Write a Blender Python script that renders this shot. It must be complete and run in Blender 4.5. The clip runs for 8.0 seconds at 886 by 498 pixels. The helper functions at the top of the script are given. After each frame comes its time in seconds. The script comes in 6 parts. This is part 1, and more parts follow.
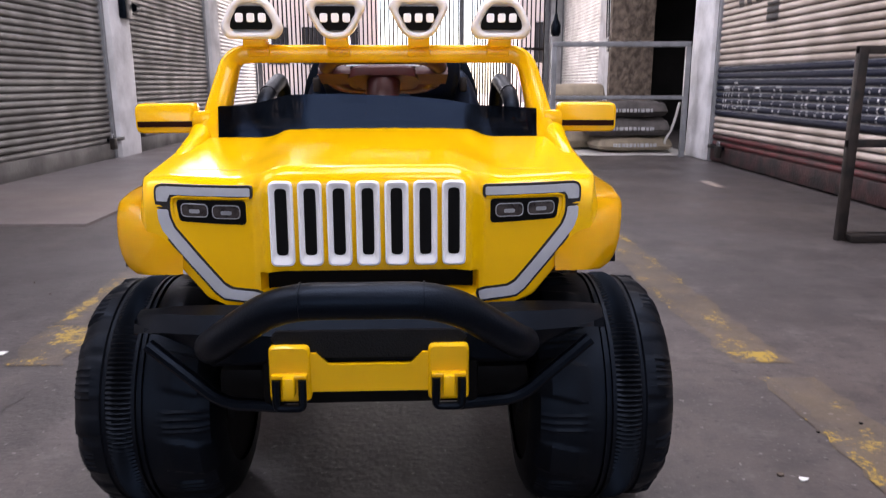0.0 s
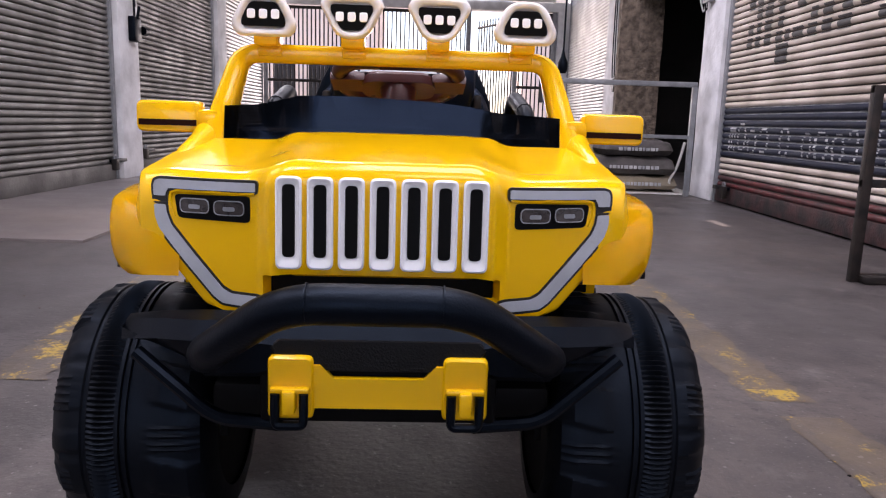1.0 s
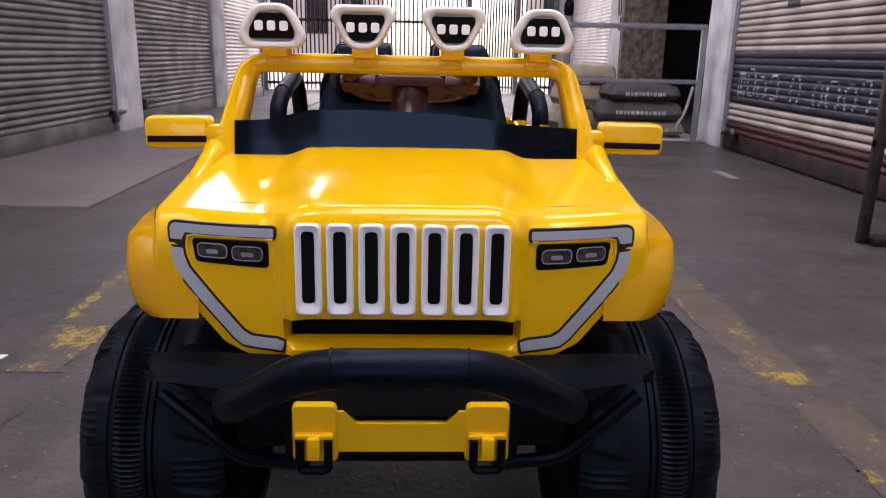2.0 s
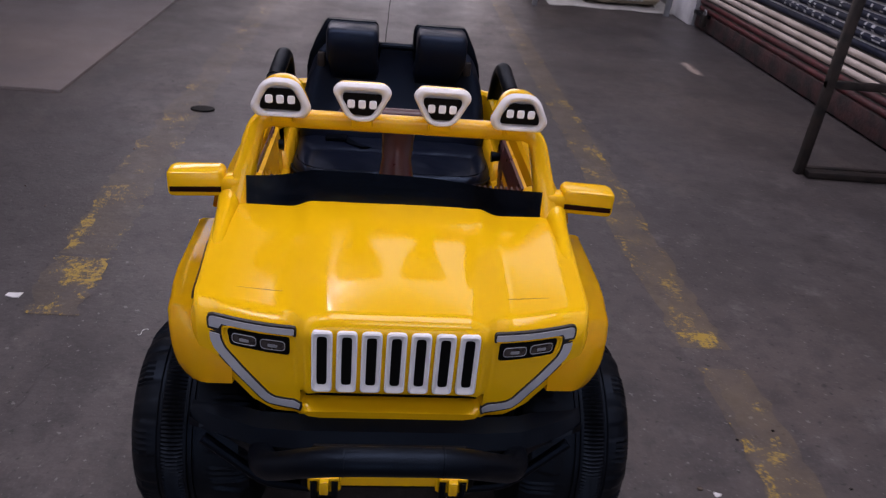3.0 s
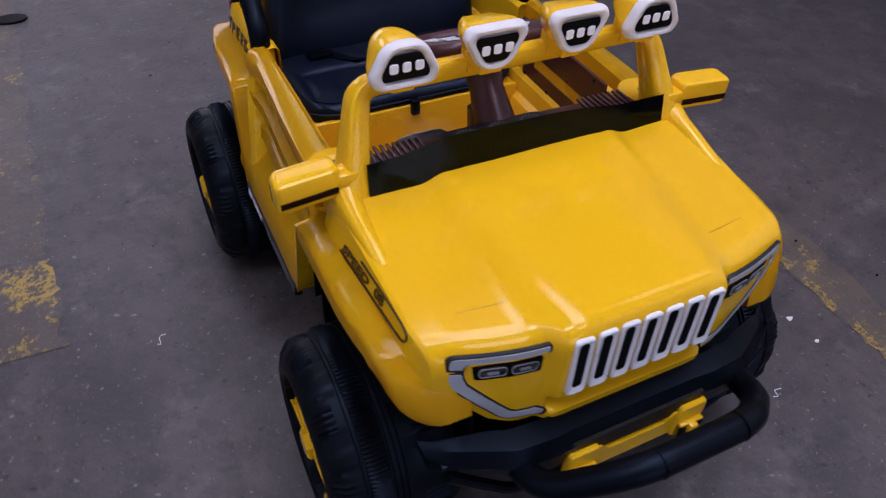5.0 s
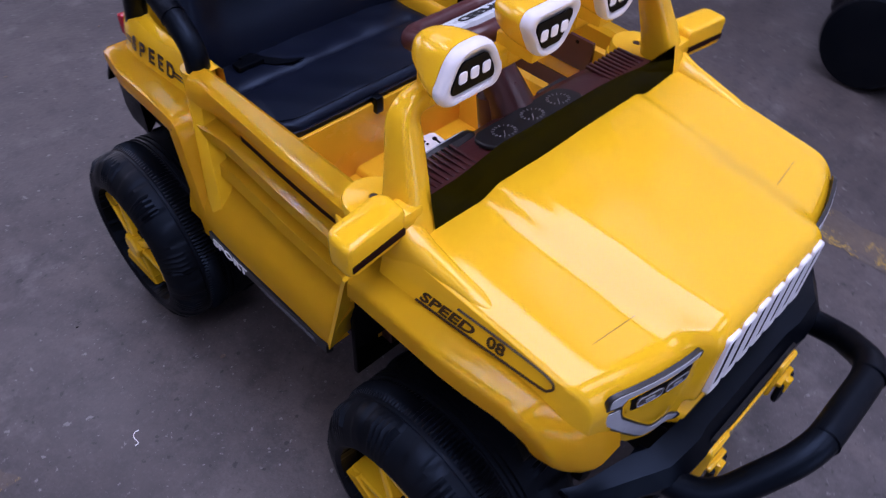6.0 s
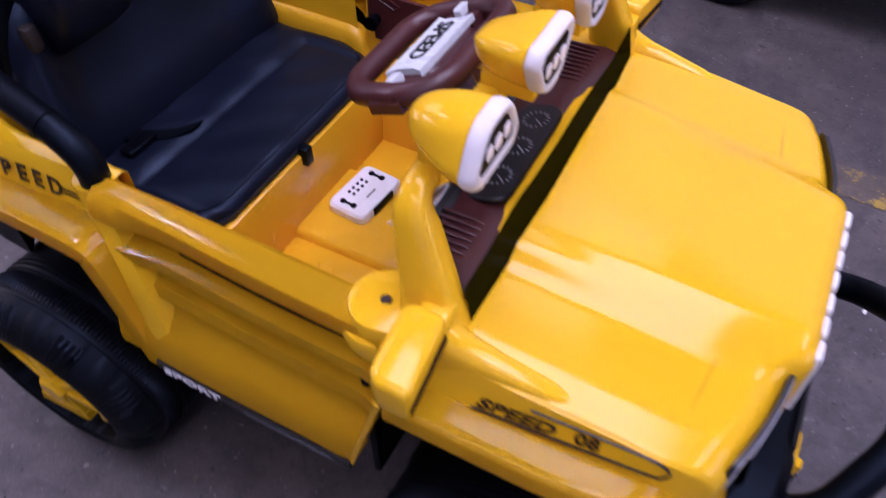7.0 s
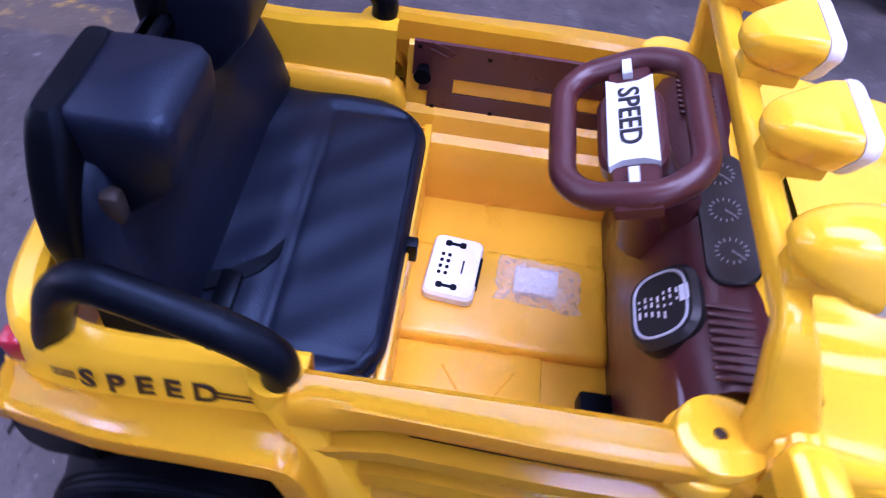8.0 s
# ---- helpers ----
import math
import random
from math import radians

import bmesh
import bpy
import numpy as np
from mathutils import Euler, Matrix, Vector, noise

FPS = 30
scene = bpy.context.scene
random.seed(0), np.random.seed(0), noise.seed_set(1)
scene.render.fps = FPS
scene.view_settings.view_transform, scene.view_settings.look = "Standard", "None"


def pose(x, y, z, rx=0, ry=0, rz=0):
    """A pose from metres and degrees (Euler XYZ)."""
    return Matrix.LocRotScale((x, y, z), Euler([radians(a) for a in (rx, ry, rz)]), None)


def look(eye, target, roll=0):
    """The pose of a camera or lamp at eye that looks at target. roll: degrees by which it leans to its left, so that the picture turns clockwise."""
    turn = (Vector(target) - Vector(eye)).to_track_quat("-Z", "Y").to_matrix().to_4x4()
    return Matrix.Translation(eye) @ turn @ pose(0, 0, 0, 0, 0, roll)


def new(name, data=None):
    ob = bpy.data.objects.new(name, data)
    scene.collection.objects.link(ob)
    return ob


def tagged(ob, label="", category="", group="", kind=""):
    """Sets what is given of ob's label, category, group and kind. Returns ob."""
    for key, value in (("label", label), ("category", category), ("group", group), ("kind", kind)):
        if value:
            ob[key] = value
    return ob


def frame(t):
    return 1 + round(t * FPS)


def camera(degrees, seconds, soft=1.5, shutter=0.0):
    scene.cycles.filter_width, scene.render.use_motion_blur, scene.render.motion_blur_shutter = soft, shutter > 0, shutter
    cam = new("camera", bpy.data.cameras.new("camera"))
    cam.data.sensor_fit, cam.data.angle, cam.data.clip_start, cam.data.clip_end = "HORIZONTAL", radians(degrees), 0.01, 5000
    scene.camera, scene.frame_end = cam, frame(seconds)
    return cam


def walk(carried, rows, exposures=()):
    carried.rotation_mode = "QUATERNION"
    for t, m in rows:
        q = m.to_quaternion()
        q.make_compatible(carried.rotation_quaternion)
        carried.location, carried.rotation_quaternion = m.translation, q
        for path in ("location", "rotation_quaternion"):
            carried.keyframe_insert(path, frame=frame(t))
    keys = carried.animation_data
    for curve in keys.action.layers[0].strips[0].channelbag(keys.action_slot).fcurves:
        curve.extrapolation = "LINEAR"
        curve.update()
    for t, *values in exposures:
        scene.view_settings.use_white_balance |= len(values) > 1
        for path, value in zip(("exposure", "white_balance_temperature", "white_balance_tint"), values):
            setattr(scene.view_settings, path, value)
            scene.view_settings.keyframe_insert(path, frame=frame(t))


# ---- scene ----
cam = camera(63.2, 8.0, soft=1.15, shutter=0.4)
PATH = [
    (0, (0.078, -0.807, 0.605), (0.095, 1.142, 0.155), -0.1),
    (0.5, (0.074, -0.782, 0.567), (0.1, 1.19, 0.238), 0.7),
    (1, (0.056, -0.748, 0.559), (0.077, 1.221, 0.208), 1.8),
    (1.5, (0.041, -0.715, 0.593), (0.057, 1.25, 0.218), 0.9),
    (2.8, (0.002, -0.743, 0.951), (0.102, 1.042, 0.054), 4.3),
    (3, (-0.018, -0.765, 1.057), (0.132, 0.974, 0.081), 5.8),
    (3.5, (-0.083, -0.814, 1.129), (0.103, 0.804, -0.031), 9.2),
    (4, (-0.143, -0.681, 1.115), (0.032, 0.814, -0.203), 1.6),
    (4.5, (-0.283, -0.517, 1.09), (0.171, 0.9, -0.246), 5.9),
    (5, (-0.488, -0.41, 1.129), (0.159, 0.899, -0.238), 3.4),
    (5.2, (-0.526, -0.351, 1.113), (0.195, 0.916, -0.257), 4.1),
    (6.3, (-0.695, -0.061, 1.086), (0.365, 0.762, -0.397), 3.6),
    (6.5, (-0.713, -0.034, 1.09), (0.382, 0.693, -0.417), 3.7),
    (7, (-0.606, 0.129, 1.081), (0.536, 0.764, -0.433), 0.4),
    (7.5, (-0.551, 0.328, 1.072), (0.604, 0.858, -0.472), 3.2),
    (8, (-0.561, 0.618, 1.079), (0.676, 0.66, -0.492), 8.3),
]
walk(cam, [(t, look(eye, target, roll)) for t, eye, target, roll in PATH],
     exposures=[(0, 1.82, 6900, 26), (1.7, 1.54, 6900, 30), (3.0, 0.81, 6700, 31), (3.5, 0.89, 6500, 31), (4.0, 1.02, 6400, 30), (4.5, 0.90, 6250, 33), (5.2, 0.83, 6000, 34), (6.5, 1.29, 5600, 46), (7.0, 1.22, 5900, 50), (7.5, 1.42, 5350, 49), (8.0, 1.90, 5080, 55)])

# ---- light ----
world = bpy.data.worlds.new("sky")
scene.world = world
world.use_nodes = True
wn = world.node_tree
sky = wn.nodes.new("ShaderNodeTexSky")
sky.sky_type, sky.sun_disc = "NISHITA", False
SUN_EL, SUN_AZ = radians(58), radians(-60)
sky.sun_elevation, sky.sun_rotation = SUN_EL, SUN_AZ
wn.nodes["Background"].inputs["Strength"].default_value = 0.15
wn.links.new(sky.outputs[0], wn.nodes["Background"].inputs[0])
sun = new("sun", bpy.data.lights.new("sun", "SUN"))
sun.data.energy, sun.data.angle, sun.data.color = 5.0, radians(0.5), (1.0, 0.95, 0.87)
SUN_DIR = Vector((math.sin(SUN_AZ) * math.cos(SUN_EL), math.cos(SUN_AZ) * math.cos(SUN_EL), math.sin(SUN_EL)))
sun.matrix_world = look(SUN_DIR * 20, (0, 0, 0))


def area_lamp(name, eye, target, w, h, energy, color=(0.86, 0.92, 1.0)):
    """Rectangular area lamp, for known openings and for added fill."""
    ob = new(name, bpy.data.lights.new(name, "AREA"))
    ob.data.shape, ob.data.size, ob.data.size_y = "RECTANGLE", w, h
    ob.data.energy, ob.data.color = energy, color
    ob.matrix_world = look(eye, target)
    return ob


# three added overhead fill lamps; the roof above them is closed
area_lamp("fill_overhead", (0.6, 0.25, 4.10), (0.6, 0.25, 0), 2.0, 2.4, 46)
area_lamp("fill_front", (1.0, -2.9, 4.10), (1.0, -2.9, 0), 2.0, 1.6, 22)
area_lamp("fill_far", (0.9, 5.2, 4.10), (0.9, 5.2, 0), 2.6, 3.0, 26)
area_lamp("skylight_ahead", (-0.66, 3.42, 4.10), (-0.66, 3.42, 0), 0.30, 0.50, 9)
area_lamp("skylight_chink", (-0.40, 4.02, 4.10), (-0.40, 4.02, 0), 0.26, 0.16, 2.2)
area_lamp("clerestory_right_light", (2.26, 0.5, 3.52), (0, 0.5, 1.2), 1.3, 0.6, 2.8)
# three added fill lamps on the left, no source known there
area_lamp("fill_left_high", (-2.50, 6.6, 3.58), (1.8, 3.2, 0.2), 3.4, 1.0, 38)
area_lamp("fill_left_near", (-2.50, 0.2, 3.58), (0.2, 0.3, 0.2), 2.6, 0.9, 9)
area_lamp("fill_left", (-1.2, -0.7, 4.10), (-1.2, -0.7, 0), 1.2, 1.0, 20)
# added fill from behind the camera, as if the hall ended open
area_lamp("fill_behind", (0, -8.8, 2.9), (0, 0, 1.2), 4.6, 2.4, 12)
area_lamp("gate_light", (-0.4, 12.0, 1.3), (-0.4, 0, 1.0), 4.8, 2.3, 34, (1.0, 0.97, 0.93))

# ---- materials ----


def mat(name, color, rough=0.5, metal=0.0, vary=0.12, scale=6.0, bump=0.0, bump_scale=200.0, coat=0.0, rough_vary=0.08, color2=None, spec=0.5):
    m = bpy.data.materials.new(name)
    m.use_nodes = True
    nt = m.node_tree
    b = nt.nodes["Principled BSDF"]
    geo = nt.nodes.new("ShaderNodeNewGeometry")
    n1 = nt.nodes.new("ShaderNodeTexNoise")
    n1.inputs["Scale"].default_value, n1.inputs["Detail"].default_value = scale, 6.0
    n2 = nt.nodes.new("ShaderNodeTexNoise")
    n2.inputs["Scale"].default_value, n2.inputs["Detail"].default_value = bump_scale, 3.0
    for n in (n1, n2):
        nt.links.new(geo.outputs["Position"], n.inputs["Vector"])
    ramp = nt.nodes.new("ShaderNodeMapRange")
    ramp.inputs["From Min"].default_value, ramp.inputs["From Max"].default_value = 0.35, 0.65
    nt.links.new(n1.outputs["Fac"], ramp.inputs["Value"])
    mix = nt.nodes.new("ShaderNodeMix")
    mix.data_type = "RGBA"
    c2 = color2 if color2 else tuple(c * (1 - vary) for c in color)
    mix.inputs["A"].default_value, mix.inputs["B"].default_value = (*color, 1), (*c2, 1)
    nt.links.new(ramp.outputs["Result"], mix.inputs["Factor"])
    nt.links.new(mix.outputs["Result"], b.inputs["Base Color"])
    rr = nt.nodes.new("ShaderNodeMapRange")
    rr.inputs["From Min"].default_value, rr.inputs["From Max"].default_value = 0.3, 0.7
    rr.inputs["To Min"].default_value, rr.inputs["To Max"].default_value = max(0.02, rough - rough_vary), min(1.0, rough + rough_vary)
    nt.links.new(n1.outputs["Fac"], rr.inputs["Value"])
    nt.links.new(rr.outputs["Result"], b.inputs["Roughness"])
    b.inputs["Metallic"].default_value = metal
    b.inputs["Coat Weight"].default_value = coat
    b.inputs["Specular IOR Level"].default_value = spec
    b.inputs["Coat Roughness"].default_value = 0.06
    if bump:
        bp = nt.nodes.new("ShaderNodeBump")
        bp.inputs["Strength"].default_value, bp.inputs["Distance"].default_value = 1.0, bump
        nt.links.new(n2.outputs["Fac"], bp.inputs["Height"])
        nt.links.new(bp.outputs["Normal"], b.inputs["Normal"])
    return m


YELLOW = mat("yellow_plastic", (0.84, 0.468, 0.002), 0.14, spec=0.36, vary=0.04, scale=3, coat=0.0, bump=0.0003, bump_scale=14, rough_vary=0.04)
YELLOW_IN = mat("yellow_inner_plastic", (0.82, 0.425, 0.004), 0.30, vary=0.08, scale=7, bump=0.0003, bump_scale=60)
BLACK = mat("black_plastic", (0.0010, 0.0013, 0.0024), 0.38, spec=0.16, vary=0.3, scale=20, bump=0.0002, bump_scale=700)
TYRE = mat("black_tyre_plastic", (0.0014, 0.0018, 0.0030), 0.46, spec=0.18, vary=0.35, scale=14, color2=(0.003, 0.003, 0.0036), bump=0.0003, bump_scale=90)
TUBE = mat("black_foam_tube", (0.0010, 0.0014, 0.0028), 0.40, spec=0.18, vary=0.3, scale=25, bump=0.0003, bump_scale=400)
GRAIN = mat("grained_black_panel", (0.002, 0.002, 0.0026), 0.45, spec=0.2, vary=0.2, scale=30, bump=0.0008, bump_scale=420)
WHITE = mat("white_plastic", (0.78, 0.78, 0.79), 0.30, vary=0.05, scale=12)
MILKY = mat("milky_lamp_rim", (0.70, 0.68, 0.67), 0.42, spec=0.3, vary=0.10, scale=30, bump=0.0004, bump_scale=120)
GREY_STRIP = mat("grey_reflector_strip", (0.42, 0.44, 0.48), 0.35, vary=0.08, scale=40, bump=0.0004, bump_scale=260)
# near-black for real black parts and for shade painted into hollows
DARK = mat("black_part_and_shade", (0.0015, 0.0015, 0.0018), 0.6, spec=0.1, vary=0.1)
LENS = mat("smoked_lamp_lens", (0.014, 0.011, 0.011), 0.12, vary=0.5, scale=90, color2=(0.05, 0.042, 0.04), coat=0.5)
BROWN = mat("maroon_brown_plastic", (0.064, 0.0150, 0.0150), 0.34, vary=0.2, scale=16, bump=0.0003, bump_scale=160)
LEATHER = mat("black_leatherette", (0.0042, 0.0060, 0.0138), 0.40, spec=0.30, vary=0.3, scale=9, bump=0.0004, bump_scale=420)
SILVER = mat("silver_plastic", (0.60, 0.64, 0.66), 0.30, vary=0.05, scale=30)
LED = mat("white_led_cell", (0.92, 0.92, 0.95), 0.2, vary=0.02)
INK = mat("dark_brown_decal", (0.030, 0.010, 0.004), 0.4, vary=0.2, scale=40)
SLIT = mat("deep_brown_slit", (0.018, 0.004, 0.002), 0.8, spec=0.1, vary=0.2)
INK_BLACK = mat("black_print", (0.010, 0.010, 0.011), 0.4, vary=0.1)
WHITE_PRINT = mat("white_print", (0.75, 0.75, 0.76), 0.4, vary=0.05)
GREEN_BTN = mat("green_button", (0.02, 0.42, 0.22), 0.3)
RED_BTN = mat("red_button", (0.45, 0.05, 0.02), 0.3)
RED_LENS = mat("red_tail_lens", (0.35, 0.02, 0.03), 0.2)
PAPER = mat("white_paper", (0.72, 0.72, 0.71), 0.7, vary=0.1, scale=40, bump=0.001, bump_scale=50)
STEEL_DARK = mat("dark_painted_steel", (0.012, 0.011, 0.011), 0.5, spec=0.2, vary=0.4, scale=18, color2=(0.030, 0.023, 0.020), bump=0.0008, bump_scale=70)
STEEL_GREY = mat("grey_painted_steel", (0.24, 0.25, 0.27), 0.45, vary=0.3, scale=14, bump=0.0006, bump_scale=60)
WHITEWASH = mat("whitewashed_plaster", (0.74, 0.74, 0.76), 0.85, vary=0.3, scale=4.5, color2=(0.50, 0.50, 0.51), bump=0.006, bump_scale=22)
PLASTER = mat("rough_brown_plaster", (0.24, 0.185, 0.145), 0.95, scale=14, color2=(0.09, 0.070, 0.055), bump=0.03, bump_scale=30)
# near-black base colour carries the darkness of unlit interiors
ROOM_DARK = mat("unlit_interior_black", (0.016, 0.015, 0.015), 0.9, vary=0.4, scale=2)
SHUTTER = mat("weathered_shutter_steel", (0.235, 0.23, 0.218), 0.5, metal=0.2, scale=4.0, color2=(0.145, 0.14, 0.132), bump=0.001, bump_scale=35, rough_vary=0.14)
SHUTTER_DARK = mat("darker_bottom_rail_steel", (0.13, 0.125, 0.12), 0.6, scale=5, color2=(0.06, 0.057, 0.054), bump=0.002, bump_scale=50)
# brighter copy of the shutter steel, with the gate's light in its colour
SHUTTER_LIT = mat("gate_lit_shutter_steel", (0.55, 0.55, 0.55), 0.36, metal=0.4, scale=2.6, color2=(0.36, 0.36, 0.36), bump=0.001, bump_scale=35)
CREAM = mat("cream_painted_shutter", (0.62, 0.53, 0.47), 0.5, scale=3.2, color2=(0.40, 0.33, 0.28), bump=0.001, bump_scale=40)
NAVY = mat("navy_painted_shutter", (0.008, 0.012, 0.030), 0.6, spec=0.15, scale=5, color2=(0.030, 0.034, 0.048), bump=0.001, bump_scale=40)
RED_PAINT = mat("faded_red_shutter", (0.115, 0.016, 0.018), 0.55, scale=7, color2=(0.045, 0.014, 0.015), bump=0.001, bump_scale=40)
RUST = mat("rusty_bottom_rail", (0.050, 0.014, 0.014), 0.7, scale=11, color2=(0.012, 0.009, 0.009), bump=0.004, bump_scale=60)
FADED = mat("faded_letter_paint", (0.55, 0.55, 0.56), 0.6, scale=14, color2=(0.30, 0.31, 0.33))
CHARCOAL = mat("charcoal_letter_paint", (0.030, 0.031, 0.034), 0.6, scale=8, color2=(0.09, 0.08, 0.078))
SACK_KRAFT = mat("kraft_paper_sack", (0.34, 0.28, 0.20), 0.85, scale=9, color2=(0.24, 0.20, 0.15), bump=0.006, bump_scale=26)
SACK_GREY = mat("grey_printed_sack", (0.085, 0.075, 0.072), 0.8, scale=9, color2=(0.05, 0.045, 0.044), bump=0.006, bump_scale=26)
SHEET = mat("white_plastic_sheet", (0.66, 0.65, 0.62), 0.5, scale=7, color2=(0.45, 0.44, 0.42), bump=0.004, bump_scale=20)
SIGN_DARK = mat("dark_sign_board", (0.018, 0.018, 0.024), 0.4, vary=0.2)
SIGN_WHITE = mat("white_sign_board", (0.70, 0.70, 0.66), 0.5)
SIGN_LIME = mat("lime_sign_band", (0.48, 0.52, 0.04), 0.5)
ROOF_MAT = mat("dark_unseen_roof", (0.13, 0.125, 0.12), 0.9, scale=1.5, color2=(0.07, 0.068, 0.066))
FACADE = mat("sunlit_facade", (0.60, 0.50, 0.44), 0.9, scale=0.6)
LEAF = mat("dark_green_leaf", (0.05, 0.09, 0.025), 0.5, vary=0.4, scale=20)
OUT_GROUND = mat("dusty_yard", (0.42, 0.38, 0.33), 0.95, scale=1.0, color2=(0.32, 0.28, 0.24))


def concrete(name, paint=None, amount=0.5, pale=1.0, brown=0.8, rough=1.0):
    """Worn concrete with stains at several scales; with paint: worn paint over it."""
    m = bpy.data.materials.new(name)
    m.use_nodes = True
    nt = m.node_tree
    b = nt.nodes["Principled BSDF"]
    geo = nt.nodes.new("ShaderNodeNewGeometry")

    def noise_node(scale, detail=6.0, rough=0.6, stretch=None):
        n = nt.nodes.new("ShaderNodeTexNoise")
        n.inputs["Scale"].default_value, n.inputs["Detail"].default_value, n.inputs["Roughness"].default_value = scale, detail, rough
        if stretch:
            mp = nt.nodes.new("ShaderNodeMapping")
            mp.inputs["Scale"].default_value = stretch
            nt.links.new(geo.outputs["Position"], mp.inputs["Vector"])
            nt.links.new(mp.outputs["Vector"], n.inputs["Vector"])
        else:
            nt.links.new(geo.outputs["Position"], n.inputs["Vector"])
        return n.outputs["Fac"]

    def ranged(fac, lo, hi, to0=0.0, to1=1.0):
        r = nt.nodes.new("ShaderNodeMapRange")
        for key, v in (("From Min", lo), ("From Max", hi), ("To Min", to0), ("To Max", to1)):
            r.inputs[key].default_value = v
        nt.links.new(fac, r.inputs["Value"])
        return r.outputs["Result"]

    def mixed(fac, a, c):
        x = nt.nodes.new("ShaderNodeMix")
        x.data_type = "RGBA"
        nt.links.new(fac, x.inputs["Factor"])
        for key, v in (("A", a), ("B", c)):
            if isinstance(v, tuple):
                x.inputs[key].default_value = (*v, 1)
            else:
                nt.links.new(v, x.inputs[key])
        return x.outputs["Result"]

    p = 1.0 * pale
    col = mixed(ranged(noise_node(1.1, 6, 0.55), 0.38, 0.62), (0.058 * p, 0.0490 * p, 0.0480 * p), (0.096 * p, 0.0770 * p, 0.0700 * p))
    col = mixed(ranged(noise_node(0.55, 4, 0.5), 0.42, 0.60, 0, 0.7), col, (0.060 * p, 0.0570 * p, 0.0620 * p))
    col = mixed(ranged(noise_node(3.2, 9, 0.68), 0.50, 0.66, 0, 0.75 * rough), col, (0.044 * p, 0.0375 * p, 0.0385 * p))
    col = mixed(ranged(noise_node(0.9, 9, 0.62, (1.3, 0.8, 1.0)), 0.54, 0.64, 0, 0.6 * rough), col, (0.040 * p, 0.0345 * p, 0.0345 * p))
    col = mixed(ranged(noise_node(2.2, 8, 0.7, (1.0, 0.35, 1.0)), 0.56, 0.72, 0, 0.65 * rough), col, (0.140 * p, 0.1150 * p, 0.1000 * p))
    col = mixed(ranged(noise_node(7.5, 9, 0.72), 0.55, 0.68, 0, 0.75 * rough), col, (0.132 * p, 0.1180 * p, 0.1140 * p))
    col = mixed(ranged(noise_node(24, 6, 0.72), 0.50, 0.68, 0, 0.60 * rough), col, (0.042 * p, 0.0385 * p, 0.0390 * p))
    col = mixed(ranged(noise_node(13, 10, 0.75), 0.49, 0.62, 0, 0.72 * rough), col, (0.036 * p, 0.0315 * p, 0.0320 * p))
    col = mixed(ranged(noise_node(80, 4, 0.7), 0.54, 0.68, 0, 0.32), col, (0.110 * p, 0.0980 * p, 0.0970 * p))
    col = mixed(ranged(noise_node(240, 2), 0.50, 0.68, 0, 0.42), col, (0.042 * p, 0.0400 * p, 0.0395 * p))
    col = mixed(ranged(noise_node(160, 2), 0.66, 0.74, 0, 0.5), col, (0.20 * p, 0.1950 * p, 0.1930 * p))
    col = mixed(ranged(noise_node(62, 3, 0.55), 0.665, 0.70, 0, 0.55 * rough), col, (0.24 * p, 0.2300 * p, 0.2250 * p))
    col = mixed(ranged(noise_node(48, 3, 0.55), 0.655, 0.69, 0, 0.75 * rough), col, (0.020 * p, 0.0180 * p, 0.0180 * p))
    if paint:
        wear = noise_node(7, 10, 0.75)
        fine = noise_node(55, 6, 0.8)
        add = nt.nodes.new("ShaderNodeMath")
        add.operation = "MULTIPLY_ADD"
        add.inputs[1].default_value = 0.6
        nt.links.new(fine, add.inputs[0])
        nt.links.new(wear, add.inputs[2])
        stain = ranged(noise_node(9.0, 6), 0.30, 0.55, 0.3 * brown, brown)
        base = mixed(stain, col, (0.150, 0.108, 0.058))
        col = mixed(ranged(add.outputs[0], 0.92 - 0.25 * amount, 0.98 - 0.25 * amount), base, paint)
    nt.links.new(col, b.inputs["Base Color"])
    nt.links.new(ranged(noise_node(3.0), 0.3, 0.7, 0.36, 0.60), b.inputs["Roughness"])
    bp = nt.nodes.new("ShaderNodeBump")
    bp.inputs["Strength"].default_value, bp.inputs["Distance"].default_value = 1.0, 0.0012
    nt.links.new(noise_node(70, 4), bp.inputs["Height"])
    nt.links.new(bp.outputs["Normal"], b.inputs["Normal"])
    return m


CONCRETE = concrete("worn_concrete")
PALE_CONCRETE = concrete("smooth_pale_concrete", pale=2.3, rough=0.25)
LINE_PAINT = concrete("worn_yellow_line", (0.30, 0.200, 0.045), 0.16, brown=0.42)
FAINT_PAINT = concrete("rubbed_off_yellow_line", (0.30, 0.205, 0.05), 0.13, brown=0.28)
LINE_EDGE = concrete("bright_worn_yellow_edge", (0.36, 0.235, 0.035), 0.36, brown=0.26)

CHIPS = concrete("pale_paint_chips", (0.24, 0.225, 0.20), 0.10, brown=0.0)


